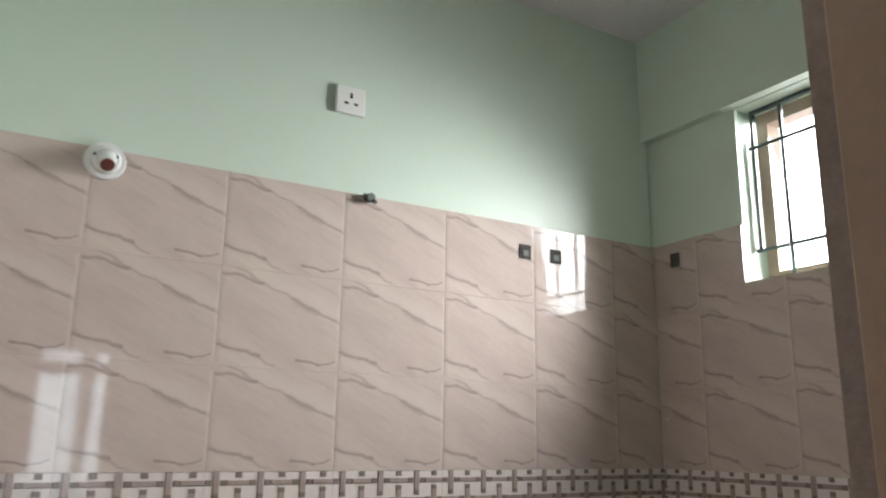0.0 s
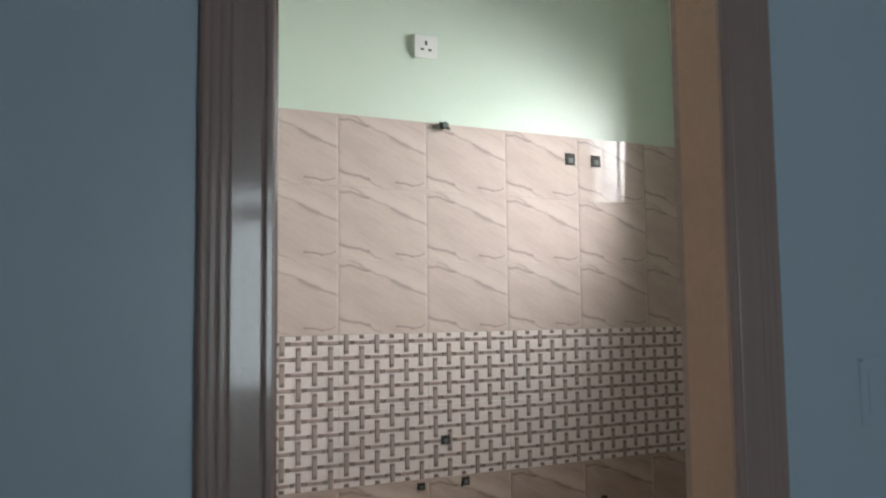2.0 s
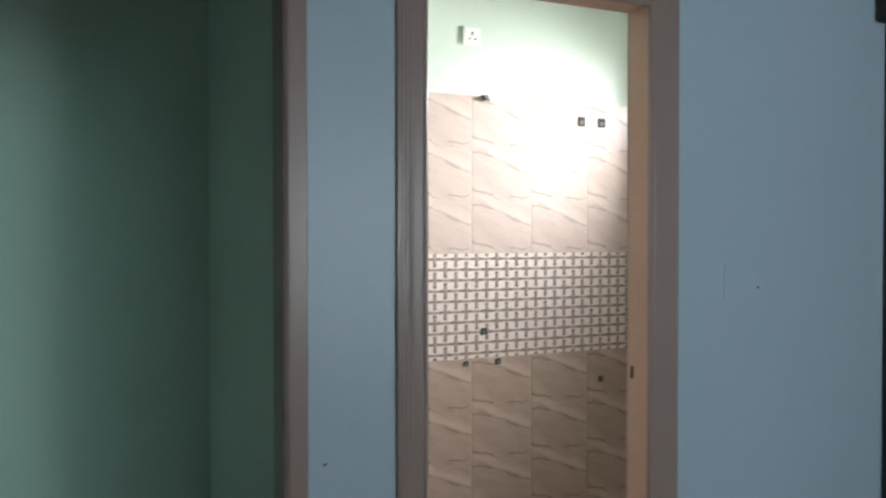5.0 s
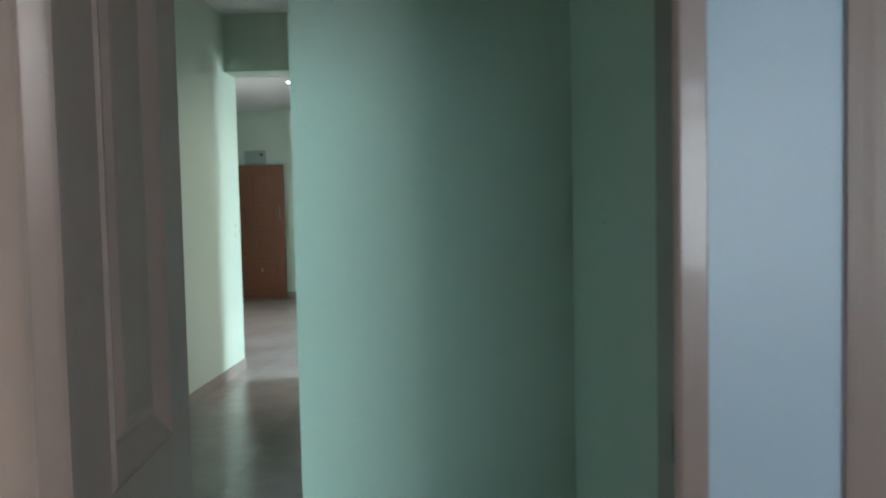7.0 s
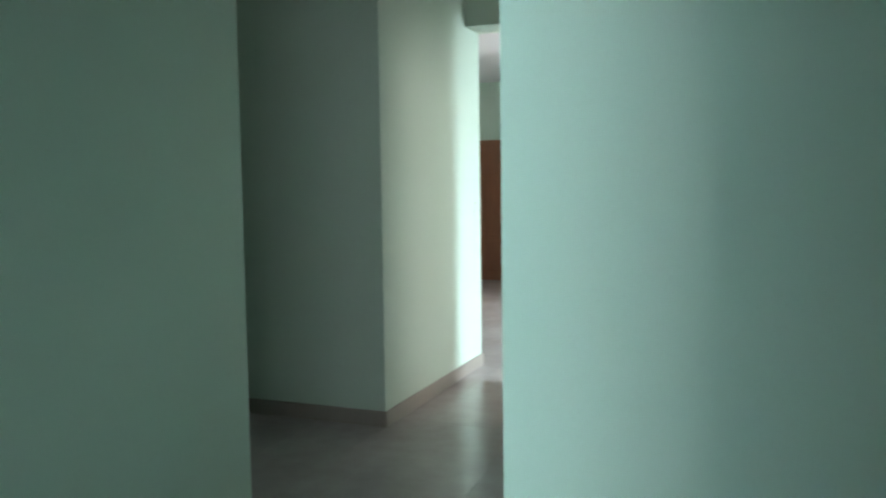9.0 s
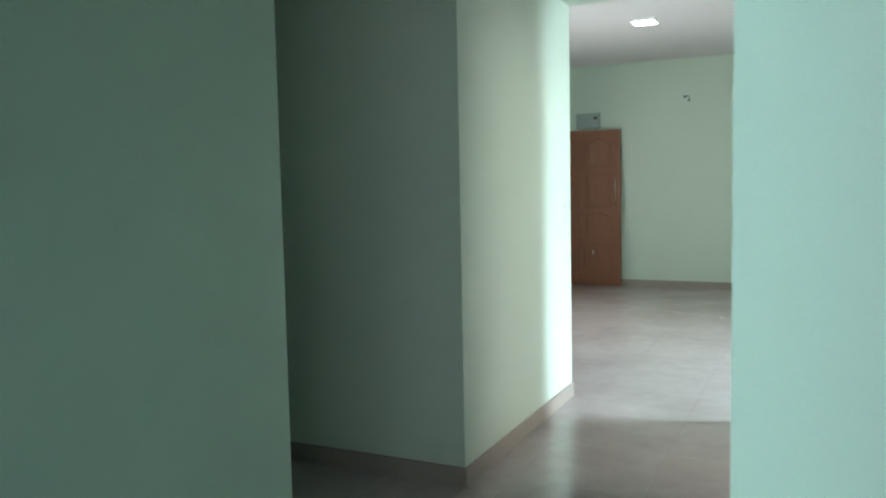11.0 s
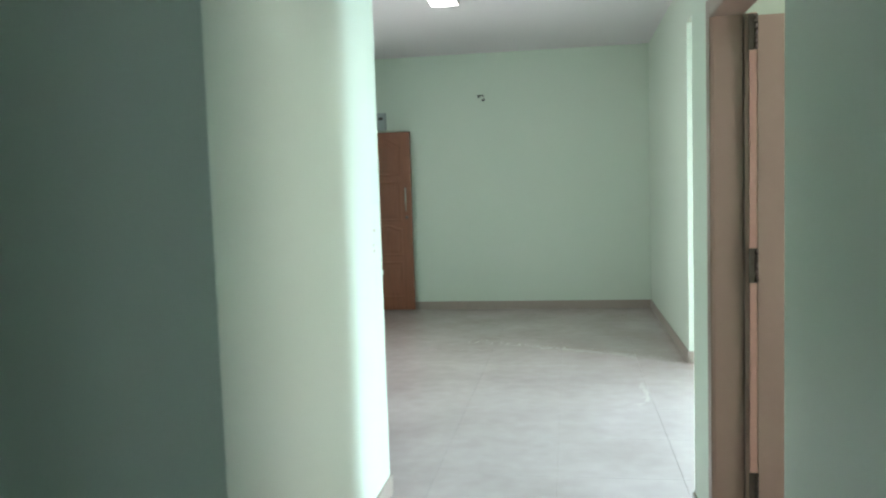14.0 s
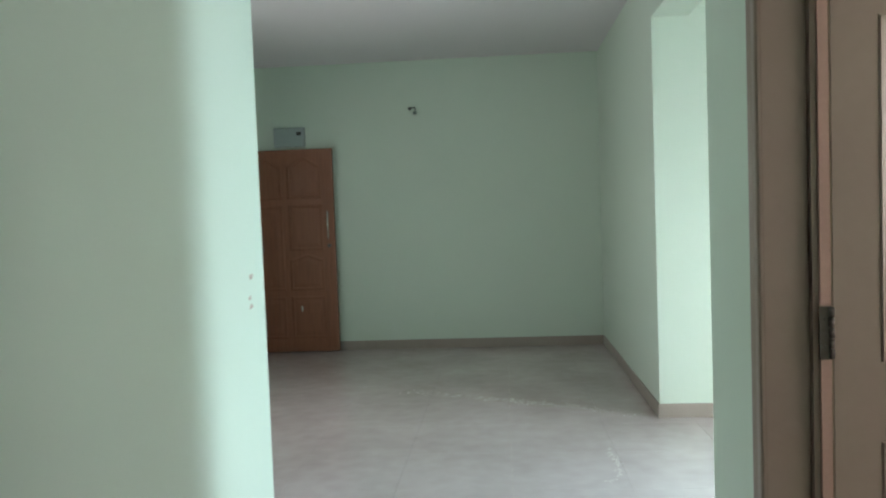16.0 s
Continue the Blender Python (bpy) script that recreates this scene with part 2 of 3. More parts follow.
OUTSIDE = material("outer_plaster", (0.45, 0.44, 0.42), rough=0.9, vary=0.1, scale=2, bump=0.2)
BLACKWOOD = wood("black_wood", (0.020, 0.017, 0.016), (0.012, 0.010, 0.009), rough=0.5)
LED = glow("led_panel", (1, 0.98, 0.96), 6.0)


# ---- building blocks ----
def bx(bm, x0, x1, y0, y1, z0, z1, slot=0):
    v = [bm.verts.new((x, y, z)) for x in (x0, x1) for y in (y0, y1) for z in (z0, z1)]
    for f in ((0, 1, 3, 2), (4, 6, 7, 5), (0, 4, 5, 1), (2, 3, 7, 6), (0, 2, 6, 4), (1, 5, 7, 3)):
        bm.faces.new([v[i] for i in f]).material_index = slot
    return v


def soft(bm, width, segments=2):
    bmesh.ops.bevel(bm, geom=list(bm.edges), offset=width, segments=segments, affect="EDGES", profile=0.6)


def cyl(bm, c, axis, r0, r1, length, n=24, slot=0):
    """A tapered round bar from c along axis."""
    m = Matrix.Translation(c) @ Vector(axis).to_track_quat("Z", "Y").to_matrix().to_4x4()
    out = bmesh.ops.create_cone(bm, cap_ends=True, segments=n, radius1=r0, radius2=r1, depth=length, matrix=m @ Matrix.Translation((0, 0, length / 2)))
    for f in {f for v in out["verts"] for f in v.link_faces}:
        f.material_index = slot
        f.smooth = len(f.verts) == 4


def mesh_of(name, bm, *mats):
    bmesh.ops.recalc_face_normals(bm, faces=bm.faces)
    me = bpy.data.meshes.new(name)
    bm.to_mesh(me)
    bm.free()
    for m in mats:
        me.materials.append(m)
    return me


def part(name, bm, mat, parent, label=""):
    mats = mat if isinstance(mat, (tuple, list)) else (mat,)
    ob = new(name, mesh_of(name, bm, *mats))
    if parent:
        ob.parent = parent
    return tagged(ob, label)


def thing(name, label, category, at=(0, 0, 0), group="", kind=""):
    ob = new(name)
    ob.location = at
    ob.empty_display_size = 0.1
    return tagged(ob, label, category, group, kind)


def box_part(name, parent, mat, x0, x1, y0, y1, z0, z1, bevel=0.0, label="", seg=2):
    bm = bmesh.new()
    bx(bm, x0, x1, y0, y1, z0, z1)
    if bevel:
        soft(bm, bevel, seg)
    return part(name, bm, mat, parent, label)


def wall(name, mat, x0, x1, y0, y1, z0=0.0, z1=3.02, holes=(), label="", category="wall"):
    """A wall slab; holes are (from, to, bottom, top) along its longer side and go right through."""
    bm = bmesh.new()
    along_x = (x1 - x0) > (y1 - y0)
    a0, a1 = (x0, x1) if along_x else (y0, y1)

    def piece(p, q, zb, zt):
        if q - p > 1e-4 and zt - zb > 1e-4:
            bx(bm, *((p, q, y0, y1) if along_x else (x0, x1, p, q)), zb, zt)

    at = a0
    for h0, h1, hb, ht in sorted(holes):
        piece(at, h0, z0, z1)
        piece(h0, h1, z0, hb)
        piece(h0, h1, ht, z1)
        at = h1
    piece(at, a1, z0, z1)
    bmesh.ops.remove_doubles(bm, verts=bm.verts, dist=1e-5)
    ob = new(name, mesh_of(name, bm, mat))
    return tagged(ob, label or "smooth painted plaster wall", category, kind="structure")


H = 3.02
# ---- floor and ceiling ----
bm = bmesh.new()
bx(bm, -6.6, 3.2, -3.4, 11.5, -0.15, -0.008)
floor = tagged(new("floor", mesh_of("floor", bm, GROUT)), "large beige matt floor tiles with thin joints, dusty", "floor", kind="structure")
bm = bmesh.new()
bx(bm, -6.6, 3.2, -3.5, 11.5, H, H + 0.12)
tagged(new("ceiling", mesh_of("ceiling", bm, WHITE)), "plain white painted ceiling", "ceiling", kind="structure")
bm = bmesh.new()
bx(bm, 0.09, 2.363, 0.12, 1.745, 2.86, H)
tagged(new("ceiling_bath", mesh_of("ceiling_bath", bm, WHITE)), "white painted bathroom ceiling", "ceiling", kind="structure")
bm = bmesh.new()
bx(bm, -400, 400, -400, 400, -3.4, -3.2)
tagged(new("ground", mesh_of("ground", bm, OUTSIDE)), "pale dry ground outside the building", "ground", kind="structure")

SKYGLOW = glow("bright_sky", (0.96, 0.985, 1.0), 18.0)
bm = bmesh.new()
bx(bm, 5.0, 5.02, -3.0, 5.2, 0.5, 6.5)
tagged(new("backdrop", mesh_of("backdrop", bm, SKYGLOW)), "bright hazy sky outside the bathroom window", "sky", kind="structure")

# ---- bedroom ----
DOORS = [(-0.93, -0.05, 0, 2.06), (0.195, 0.896, 0, 2.02)]
wall("wall_north_bedroom", BLUE, -2.4, 2.46, 0.0, 0.06, holes=DOORS, label="light blue painted wall with two doorways")
wall("wall_south_bedroom", BLUE, -2.4, 2.46, -3.5, -3.3, holes=[(0.72, 1.50, 0.95, 2.10)], label="light blue painted wall with a window")
wall("wall_west_bedroom", BLUE, -2.5, -2.4, -3.5, 0.06, label="light blue painted wall")
wall("wall_east_bedroom", BLUE, 2.46, 2.56, -3.5, 0.06, label="light blue painted wall")
# ---- vestibule and corridor ----
wall("wall_south_hall", GREEN, -2.46, -0.03, 0.06, 0.12, holes=[DOORS[0]], label="green painted wall around the bedroom door")
wall("wall_bath_inner", GREEN, 0.09, 2.363, 0.06, 0.12, holes=[DOORS[1]], label="green painted inner wall around the bathroom door")
wall("wall_east_hall", GREEN, -0.03, 0.03, 0.06, 1.696, label="green painted wall")
wall("wall_west_bath", GREEN, 0.03, 0.09, 0.06, 1.745, label="green painted wall above stone-print tiles")
wall("wall_north_hall", GREEN, -1.055, 0.03, 1.696, 1.80, label="green painted wall that ends in a free corner")
wall("wall_east_corridor", GREEN, -1.055, -0.955, 1.80, 5.52, holes=[(4.09, 5.08, 0, 2.065)], label="green painted corridor wall with a doorway")
wall("wall_west_hall", GREEN, -2.46, -2.36, 0.12, 2.46, holes=[(0.36, 1.20, 0, 2.08)], label="green painted wall with a doorway and a free corner")
wall("wall_passage_south", GREEN, -3.9, -2.46, 2.36, 2.46, label="green painted wall of a side passage")
wall("wall_passage_end", GREEN, -4.0, -3.9, 2.36, 3.98, label="green painted wall of a side passage")
wall("wall_passage_north", GREEN, -3.9, -2.54, 3.88, 3.98, label="green painted wall in shade")
wall("wall_west_corridor", GREEN, -2.54, -2.442, 3.88, 5.615, label="green painted corridor wall lit by daylight")
wall("beam_corridor", GREEN, -2.442, -1.055, 5.315, 5.615, 2.55, H, label="green painted ceiling beam across the corridor", category="beam")
# ---- bathroom ----
wall("wall_north_bath", GREEN, 0.03, 2.363, 1.745, 1.84, label="green painted wall above stone-print tiles")
wall("wall_east_bath", GREEN, 2.372, 2.56, 0.06, 1.84, holes=[(0.86, 1.36, 1.88, 2.455)], label="green painted wall with a small window")
wall("beam_bath", GREEN, 2.335, 2.372, 0.12, 1.745, 2.458, 2.86, label="green painted projecting band above the window", category="beam")
# ---- living room and dining side ----
wall("wall_south_living", GREEN, -4.5, -2.54, 5.515, 5.615, label="green painted wall")
wall("wall_north_living", GREEN, -4.6, -0.552, 11.34, 11.44, label="long plain green painted wall")
wall("wall_west_living", GREEN, -4.6, -4.5, 5.515, 11.34, holes=[(7.2, 8.6, 0.9, 2.15), (10.22, 11.27, 0, 2.16)], label="green painted wall with the entrance doorway")
wall("wall_east_living", GREEN, -0.652, -0.552, 8.461, 11.34, label="green painted wall ending at a wide opening")
wall("wall_north_dining", GREEN, -0.552, 2.0, 8.461, 8.561, label="green painted wall in full daylight")
wall("wall_south_dining", GREEN, -0.955, 2.0, 5.42, 5.52, label="green painted wall")
wall("wall_east_dining", GREEN, 2.0, 2.1, 5.42, 8.561, holes=[(6.05, 7.10, 0.0, 2.2)], label="green painted wall with a balcony doorway")
wall("beam_dining", GREEN, -0.652, -0.414, 5.52, 8.461, 2.67, H, label="green painted ceiling beam over the wide opening", category="beam")
# ---- closing walls of the unseen rooms ----
wall("wall_side_room_west", GREEN, -5.7, -5.6, -3.3, 2.36, holes=[(-2.75, -1.35, 1.6, 2.98)], label="green painted wall with a window")
wall("wall_side_room_north", GREEN, -5.6, -2.46, 2.26, 2.36, label="green painted wall")
wall("wall_side_room_south", GREEN, -5.6, -2.5, -3.3, -3.2, label="green painted wall")
wall("wall_far_room_east", GREEN, 1.0, 1.1, 3.7, 5.42, holes=[(3.72, 4.55, 1.05, 2.15)], label="green painted wall with a window")
# Unseen wall, added only to block the sun from the far room window.
wall("wall_sun_block", OUTSIDE, 2.1, 2.2, 1.84, 5.42, -3.2, 4.4, label="plain unseen wall added to keep the sun off the far room window")
wall("wall_far_room_south", GREEN, -0.955, 1.0, 3.6, 3.7, label="green painted wall")
wall("wall_lobby_west", GREEN, -6.1, -6.0, 9.4, 11.44, label="plain lobby wall")
wall("wall_lobby_south", GREEN, -6.0, -4.6, 9.4, 9.5, label="plain lobby wall")
wall("wall_lobby_north", GREEN, -6.0, -4.6, 11.34, 11.44, label="plain lobby wall")


def skirting(x0, x1, y0, y1):
    bm = bmesh.new()
    bx(bm, x0, x1, y0, y1, 0, 0.095)
    soft(bm, 0.003, 1)
    tagged(new("baseboard", mesh_of("baseboard", bm, SKIRT)), "brown-beige tile skirting along the wall", "baseboard", kind="structure")


skirting(-3.43 - 0.45, -0.664, 11.328, 11.34)
skirting(-0.664, -0.652, 8.449, 11.328)
skirting(-0.652, 1.99, 8.449, 8.461)
skirting(-2.442, -2.430, 3.868, 5.615)
skirting(-3.89, -2.442, 3.868, 3.88)
skirting(-1.067, -1.055, 5.125, 5.52)
skirting(-1.067, -1.055, 1.684, 4.055)
skirting(-2.36, -2.348, 1.21, 2.46)
skirting(-1.055, -0.042, 1.684, 1.696)
skirting(-3.0, -2.348, 2.46, 2.472)
skirting(-4.49, -2.430, 5.615, 5.627)


# ---- door frames ----
def extrude(bm, outline, place, a, b, slot=0):
    """A moulding: outline points (across, out) run from a to b, placed by place(across, out, along)."""
    rings = [[bm.verts.new(place(u, o, s)) for u, o in outline] for s in (a, b)]
    k = len(outline)
    for i in range(k):
        bm.faces.new((rings[0][i], rings[0][(i + 1) % k], rings[1][(i + 1) % k], rings[1][i])).material_index = slot
    bm.faces.new(rings[0][::-1]).material_index = slot
    bm.faces.new(rings[1]).material_index = slot


def reeded(w, t):
    """Cross-section of a reeded architrave, w wide and t thick: three reeds on the outer edge, a flat and a bead."""
    pts = [(0, 0), (0, t * 0.7), (w * 0.05, t)]
    for k in range(3):
        c = w * (0.12 + 0.13 * k)
        pts += [(c - w * 0.035, t), (c, t * 0.92), (c + w * 0.035, t)]
    pts += [(w * 0.55, t * 0.92), (w * 0.8, t * 0.92), (w * 0.84, t * 0.8), (w * 0.88, t), (w * 0.95, t), (w, t * 0.6), (w, 0)]
    return pts


def door_frame(label, to_world, width, height, depth, trim=0.068, jamb=0.045, lining=ENAMEL, plain=False, out=0.016, stop=0.012, left=None, set_in=0.0, face=None, stop_left=None, trim_right=None):
    """A frame in a wall: across runs from 0 to width over the clear opening, out is towards the viewer's room, depth into the wall."""
    fr = thing("door_frame", label, "door frame", to_world(0, 0, 0))
    inv = Matrix.Translation(-fr.location)

    def add(name, bm, mat, lab=""):
        ob = part(name, bm, mat, fr, lab)
        ob.matrix_parent_inverse = inv

    for side in (0, 1):
        bm = bmesh.new()
        a0, a1 = (-jamb, 0) if side == 0 else (width, width + jamb)
        s0, s1 = (-jamb, stop if stop_left is None else stop_left) if side == 0 else (width - stop, width + jamb)
        front = 0 if side else set_in
        runs = ((a0, a1, front, depth),) if (s0, s1) == (a0, a1) else ((a0, a1, front, 0.042), (s0, s1, 0.042, depth))
        for p0, p1, d0, d1 in runs:
            vs = [to_world(a, -dd, z) for a in (p0, p1) for dd in (d0, d1) for z in (0, height + jamb)]
            v = [bm.verts.new(c) for c in vs]
            for f in ((0, 1, 3, 2), (4, 6, 7, 5), (0, 4, 5, 1), (2, 3, 7, 6), (0, 2, 6, 4), (1, 5, 7, 3)):
                bm.faces.new([v[i] for i in f])
        soft(bm, 0.002, 1)
        add("jamb", bm, left if left and side == 0 else lining)
    bm = bmesh.new()
    v = [bm.verts.new(to_world(a, -dd, z)) for a in (0, width) for dd in (0, depth) for z in (height, height + jamb)]
    for f in ((0, 1, 3, 2), (4, 6, 7, 5), (0, 4, 5, 1), (2, 3, 7, 6), (0, 2, 6, 4), (1, 5, 7, 3)):
        bm.faces.new([v[i] for i in f])
    add("head", bm, lining)
    sec = [(0, 0), (0, out * 0.6), (trim * 0.06, out), (trim * 0.8, out), (trim * 0.9, out * 0.8), (trim, out * 0.45), (trim, 0)] if plain else reeded(trim, out)
    lap = trim - 0.006
    wide = trim_right or trim
    sec_right = [(u * wide / trim, o) for u, o in sec]
    for side in ((1,) if set_in else (0, 1)):
        bm = bmesh.new()
        if side == 0:
            extrude(bm, sec, lambda u, o, s: to_world(-lap + u, o + 0.001, s), 0, height + lap)
        else:
            extrude(bm, sec_right, lambda u, o, s: to_world(width + wide - 0.006 - u, o + 0.001, s), 0, height + lap)
        add("architrave", bm, face or ENAMEL)
    bm = bmesh.new()
    extrude(bm, sec, lambda u, o, s: to_world(s, o + 0.001, height + lap - u), 0.008, width - 0.008)
    add("architrave", bm, face or ENAMEL)
    return fr


bath_frame = door_frame("taupe enamelled door frame with reeded trim and bare pink jamb", lambda a, o, z: (0.226 + a, -o, z), 0.622, 1.985, 0.085, trim=0.076, jamb=0.03, lining=PRIMER, stop=0.0, left=REDOX, face=GLOSS, out=0.008, stop_left=0.020, trim_right=0.096)
bed_frame = door_frame("taupe enamelled door frame with reeded trim", lambda a, o, z: (-0.900 + a, -o, z), 0.813, 2.03, 0.135, trim=0.050, jamb=0.028, plain=True, out=0.010, stop=0.0)
far_frame = door_frame("taupe enamelled door frame with reeded trim", lambda a, o, z: (-1.055 - o, 4.125 + a, z), 0.920, 2.03, 0.105, trim=0.068, jamb=0.03, out=0.012, stop=0.0, set_in=0.035)
bm = bmesh.new()
bx(bm, 0.862, 0.895, 0.087, 0.110, 0, 2.015)
bx(bm, 0.196, 0.236, 0.087, 0.110, 0, 2.015)
tagged(part("trim", bm, MORTAR, None), "rough mortar edge beside the door frame", "trim", kind="structure")
bm = bmesh.new()
bx(bm, -0.0900, -0.0872, 0.002, 0.024, 0.975, 1.055)
bx(bm, -0.0915, -0.0900, 0.007, 0.019, 1.0, 1.035, 1)
soft(bm, 0.001, 1)
sp = part("strike_plate", bm, (STEEL, DARK), bed_frame, "dark steel strike plate")
sp.matrix_parent_inverse = Matrix.Translation(-bed_frame.location)
bm = bmesh.new()
bx(bm, 0.8462, 0.8485, 0.062, 0.074, 1.018, 1.050)
slot = part("strike_slot", bm, DARK, bath_frame, "dark slot cut for the lock")
slot.matrix_parent_inverse = Matrix.Translation(-bath_frame.location)


# ---- panelled doors ----
def panel_door(label, width, height, columns, rows, base, edge, rise=0.06):
    """A moulded door in its own axes: x from the hinge, y through the leaf, z up. columns and rows are the panel spans."""
    t = 0.036
    leaf = thing("door", label, "door")
    bm = bmesh.new()
    bx(bm, 0.002, width, 0.010, t - 0.010, 0.008, height)
    cuts_x = [0.0] + [c for s in columns for c in s] + [width]
    for i in range(0, len(cuts_x), 2):
        bx(bm, cuts_x[i], cuts_x[i + 1], 0, t, 0.008, height)
    for c0, c1 in columns:
        cuts_z = [0.008] + [c for s in rows for c in s] + [height]
        cuts_z[-2] += rise
        for i in range(0, len(cuts_z), 2):
            bx(bm, c0, c1, 0, t, cuts_z[i], cuts_z[i + 1])
    part("body", bm, base, leaf)
    for k_col, (c0, c1) in enumerate(columns):
        for k_row, (z0, z1) in enumerate(rows):
            up = rise if k_row == len(rows) - 1 else 0.0
            for y_out, sign in ((0.0, 1), (t, -1)):
                bm = bmesh.new()
                rings = []
                for inset, dep in ((0, 0.001), (0.005, -0.004), (0.012, -0.002), (0.042, 0.0095), (0.048, 0.0095), (0.062, 0.004), (0.07, 0.003)):
                    y = y_out + sign * dep
                    a0, a1, b0, b1 = c0 + inset, c1 - inset, z0 + inset, z1 - inset
                    pts = [(a0, b0), (a1, b0)]
                    for i in range(9):
                        u = 1 - i / 8
                        v = u if k_col == 0 else 1 - u
                        pts.append((a0 + (a1 - a0) * u, b1 + up * (3 * v * v - 2 * v ** 3)))
                    rings.append([bm.verts.new((x, y, z)) for x, z in pts])
                for r0, r1 in zip(rings, rings[1:]):
                    k = len(r0)
                    for i in range(k):
                        bm.faces.new((r0[i], r0[(i + 1) % k], r1[(i + 1) % k], r1[i]))
                bm.faces.new(rings[-1])
                if up:
                    top = [bm.verts.new((v.co.x, v.co.y, z1 + up + 0.0005)) for v in rings[0][2:]]
                    for i in range(8):
                        bm.faces.new((rings[0][2 + i], rings[0][3 + i], top[i + 1], top[i]))
                part("panel", bm, base, leaf)
    if edge:
        box_part("edge_band", leaf, PRIMER, -0.003, -0.0002, 0.002, t - 0.002, 0.01, height - 0.002, label="bare pink door edge")
    return leaf


def hinge(parent, z, flip=1):
    bm = bmesh.new()
    bx(bm, -0.032, -0.004, -0.004 * flip, 0.001 * flip, z, z + 0.125)
    bx(bm, -0.004, 0.001, 0.002, 0.034, z, z + 0.125)
    for k in range(5):
        cyl(bm, (-0.006, -0.006, z + 0.003 + k * 0.0245), (0, 0, 1), 0.0065, 0.0065, 0.0215, 12)
    for k in (0.03, 0.095):
        cyl(bm, (-0.02, -0.004, z + k), (0, -1, 0), 0.004, 0.003, 0.002, 10)
    part("hinge", bm, STEEL, parent, "worn steel butt hinge")


COLS = [(0.104, 0.335), (0.445, 0.665)]
ROWS = [(0.20, 0.875), (1.06, 1.86)]
bed_door = panel_door("taupe moulded panel door standing open into the bedroom", 0.78, 2.02, COLS, ROWS, ENAMEL, False)
hinge(bed_door, 0.25)
hinge(bed_door, 1.07)
hinge(bed_door, 1.80)
bed_door.matrix_world = pose(-0.869, -0.002, 0, 0, 0, -84)
bm = bmesh.new()
cyl(bm, (0.72, 0.036, 1.02), (0, 1, 0), 0.024, 0.022, 0.010)
cyl(bm, (0.72, 0.046, 1.02), (0, 1, 0), 0.009, 0.009, 0.030)
cyl(bm, (0.725, 0.072, 1.02), (-1, 0, 0), 0.009, 0.007, 0.11)
part("door_handle", bm, STEEL, bed_door, "plain steel lever handle")
far_door = panel_door("taupe moulded panel door standing open away from the corridor", 0.80, 2.02, COLS, ROWS, ENAMEL, True)
for hz in (0.24, 1.07, 1.90):
    hinge(far_door, hz)
far_door.matrix_world = pose(-0.906, 5.020, 0, 0, 0, -1.5)
bm = bmesh.new()
bx(bm, -0.9485, -0.9345, 5.030, 5.075, 0, 2.03, 1)
bx(bm, -0.9340, -0.9095, 5.022, 5.075, 0, 2.03)
rb = part("rebate", bm, (BARE, ENAMEL), far_frame, "bare pink rebate behind the hinges")
rb.matrix_parent_inverse = Matrix.Translation(-far_frame.location)

# ---- entrance door leaf, standing against the end wall ----
main = thing("entrance_door", "orange-brown carved teak entrance door standing open along the wall", "door")
W, T = 1.04, 0.042
box_part("body", main, TEAK, 0, W, 0, T, 0.012, 2.14, 0.004)


def carved(x0, x1, z0, z1, rise=0.0):
    """A raised field in a sunk moulding; rise lifts the middle of its top edge into an arch."""
    n = 12
    bm = bmesh.new()
    rings = []
    for inset, dep in ((0, 0.0005), (0.010, -0.005), (0.024, -0.006), (0.034, -0.0015), (0.075, -0.006), (0.082, -0.006)):
        a0, a1, b0, b1 = x0 + inset, x1 - inset, z0 + inset, z1 - inset
        pts = [(a0, b0), (a1, b0)]
        for k in range(n + 1):
            u = k / n
            pts.append((a1 + (a0 - a1) * u, b1 + rise * (math.sin(math.pi * u) ** 2 - 0.5 if rise else 0)))
        rings.append([bm.verts.new((x, dep, z)) for x, z in pts])
    for r0, r1 in zip(rings, rings[1:]):
        k = len(r0)
        for i in range(k):
            bm.faces.new((r0[i], r0[(i + 1) % k], r1[(i + 1) % k], r1[i]))
    bm.faces.new(rings[-1])
    part("carved_panel", bm, TEAK, main)


carved(0.12, 0.50, 1.62, 2.02, 0.08)
carved(0.55, 0.92, 1.62, 2.02, 0.08)
carved(0.12, 0.50, 0.66, 1.56)
carved(0.55, 0.92, 1.08, 1.56)
carved(0.55, 0.92, 0.66, 1.02, 0.05)
carved(0.12, 0.50, 0.15, 0.60)
carved(0.55, 0.92, 0.15, 0.60)
bm = bmesh.new()
for hz in (1.22, 1.46):
    cyl(bm, (0.975, 0, hz), (0, -1, 0), 0.011, 0.009, 0.036, 14)
cyl(bm, (0.975, -0.038, 1.195), (0, 0, 1), 0.009, 0.009, 0.29, 14)
part("door_handle", bm, CHROME, main, "slim bright pull handle")
bm = bmesh.new()
cyl(bm, (0.975, 0, 1.125), (0, -1, 0), 0.020, 0.016, 0.012, 20)
part("lock", bm, STEEL, main, "round dull steel lock cylinder")
bm = bmesh.new()
bx(bm, 0.655, 0.672, -0.020, 0.0, 0.44, 0.50)
soft(bm, 0.003)
part("bolt", bm, CHROME, main, "small bright bolt")
main.matrix_world = pose(-3.425 - W, 11.225, 0, 0, 0, 0.6)
entry = door_frame("teak entrance frame", lambda a, o, z: (-4.5 + o, 10.25 + a, z), 0.99, 2.14, 0.10, trim=0.05, jamb=0.03, lining=TEAK, out=0.006)

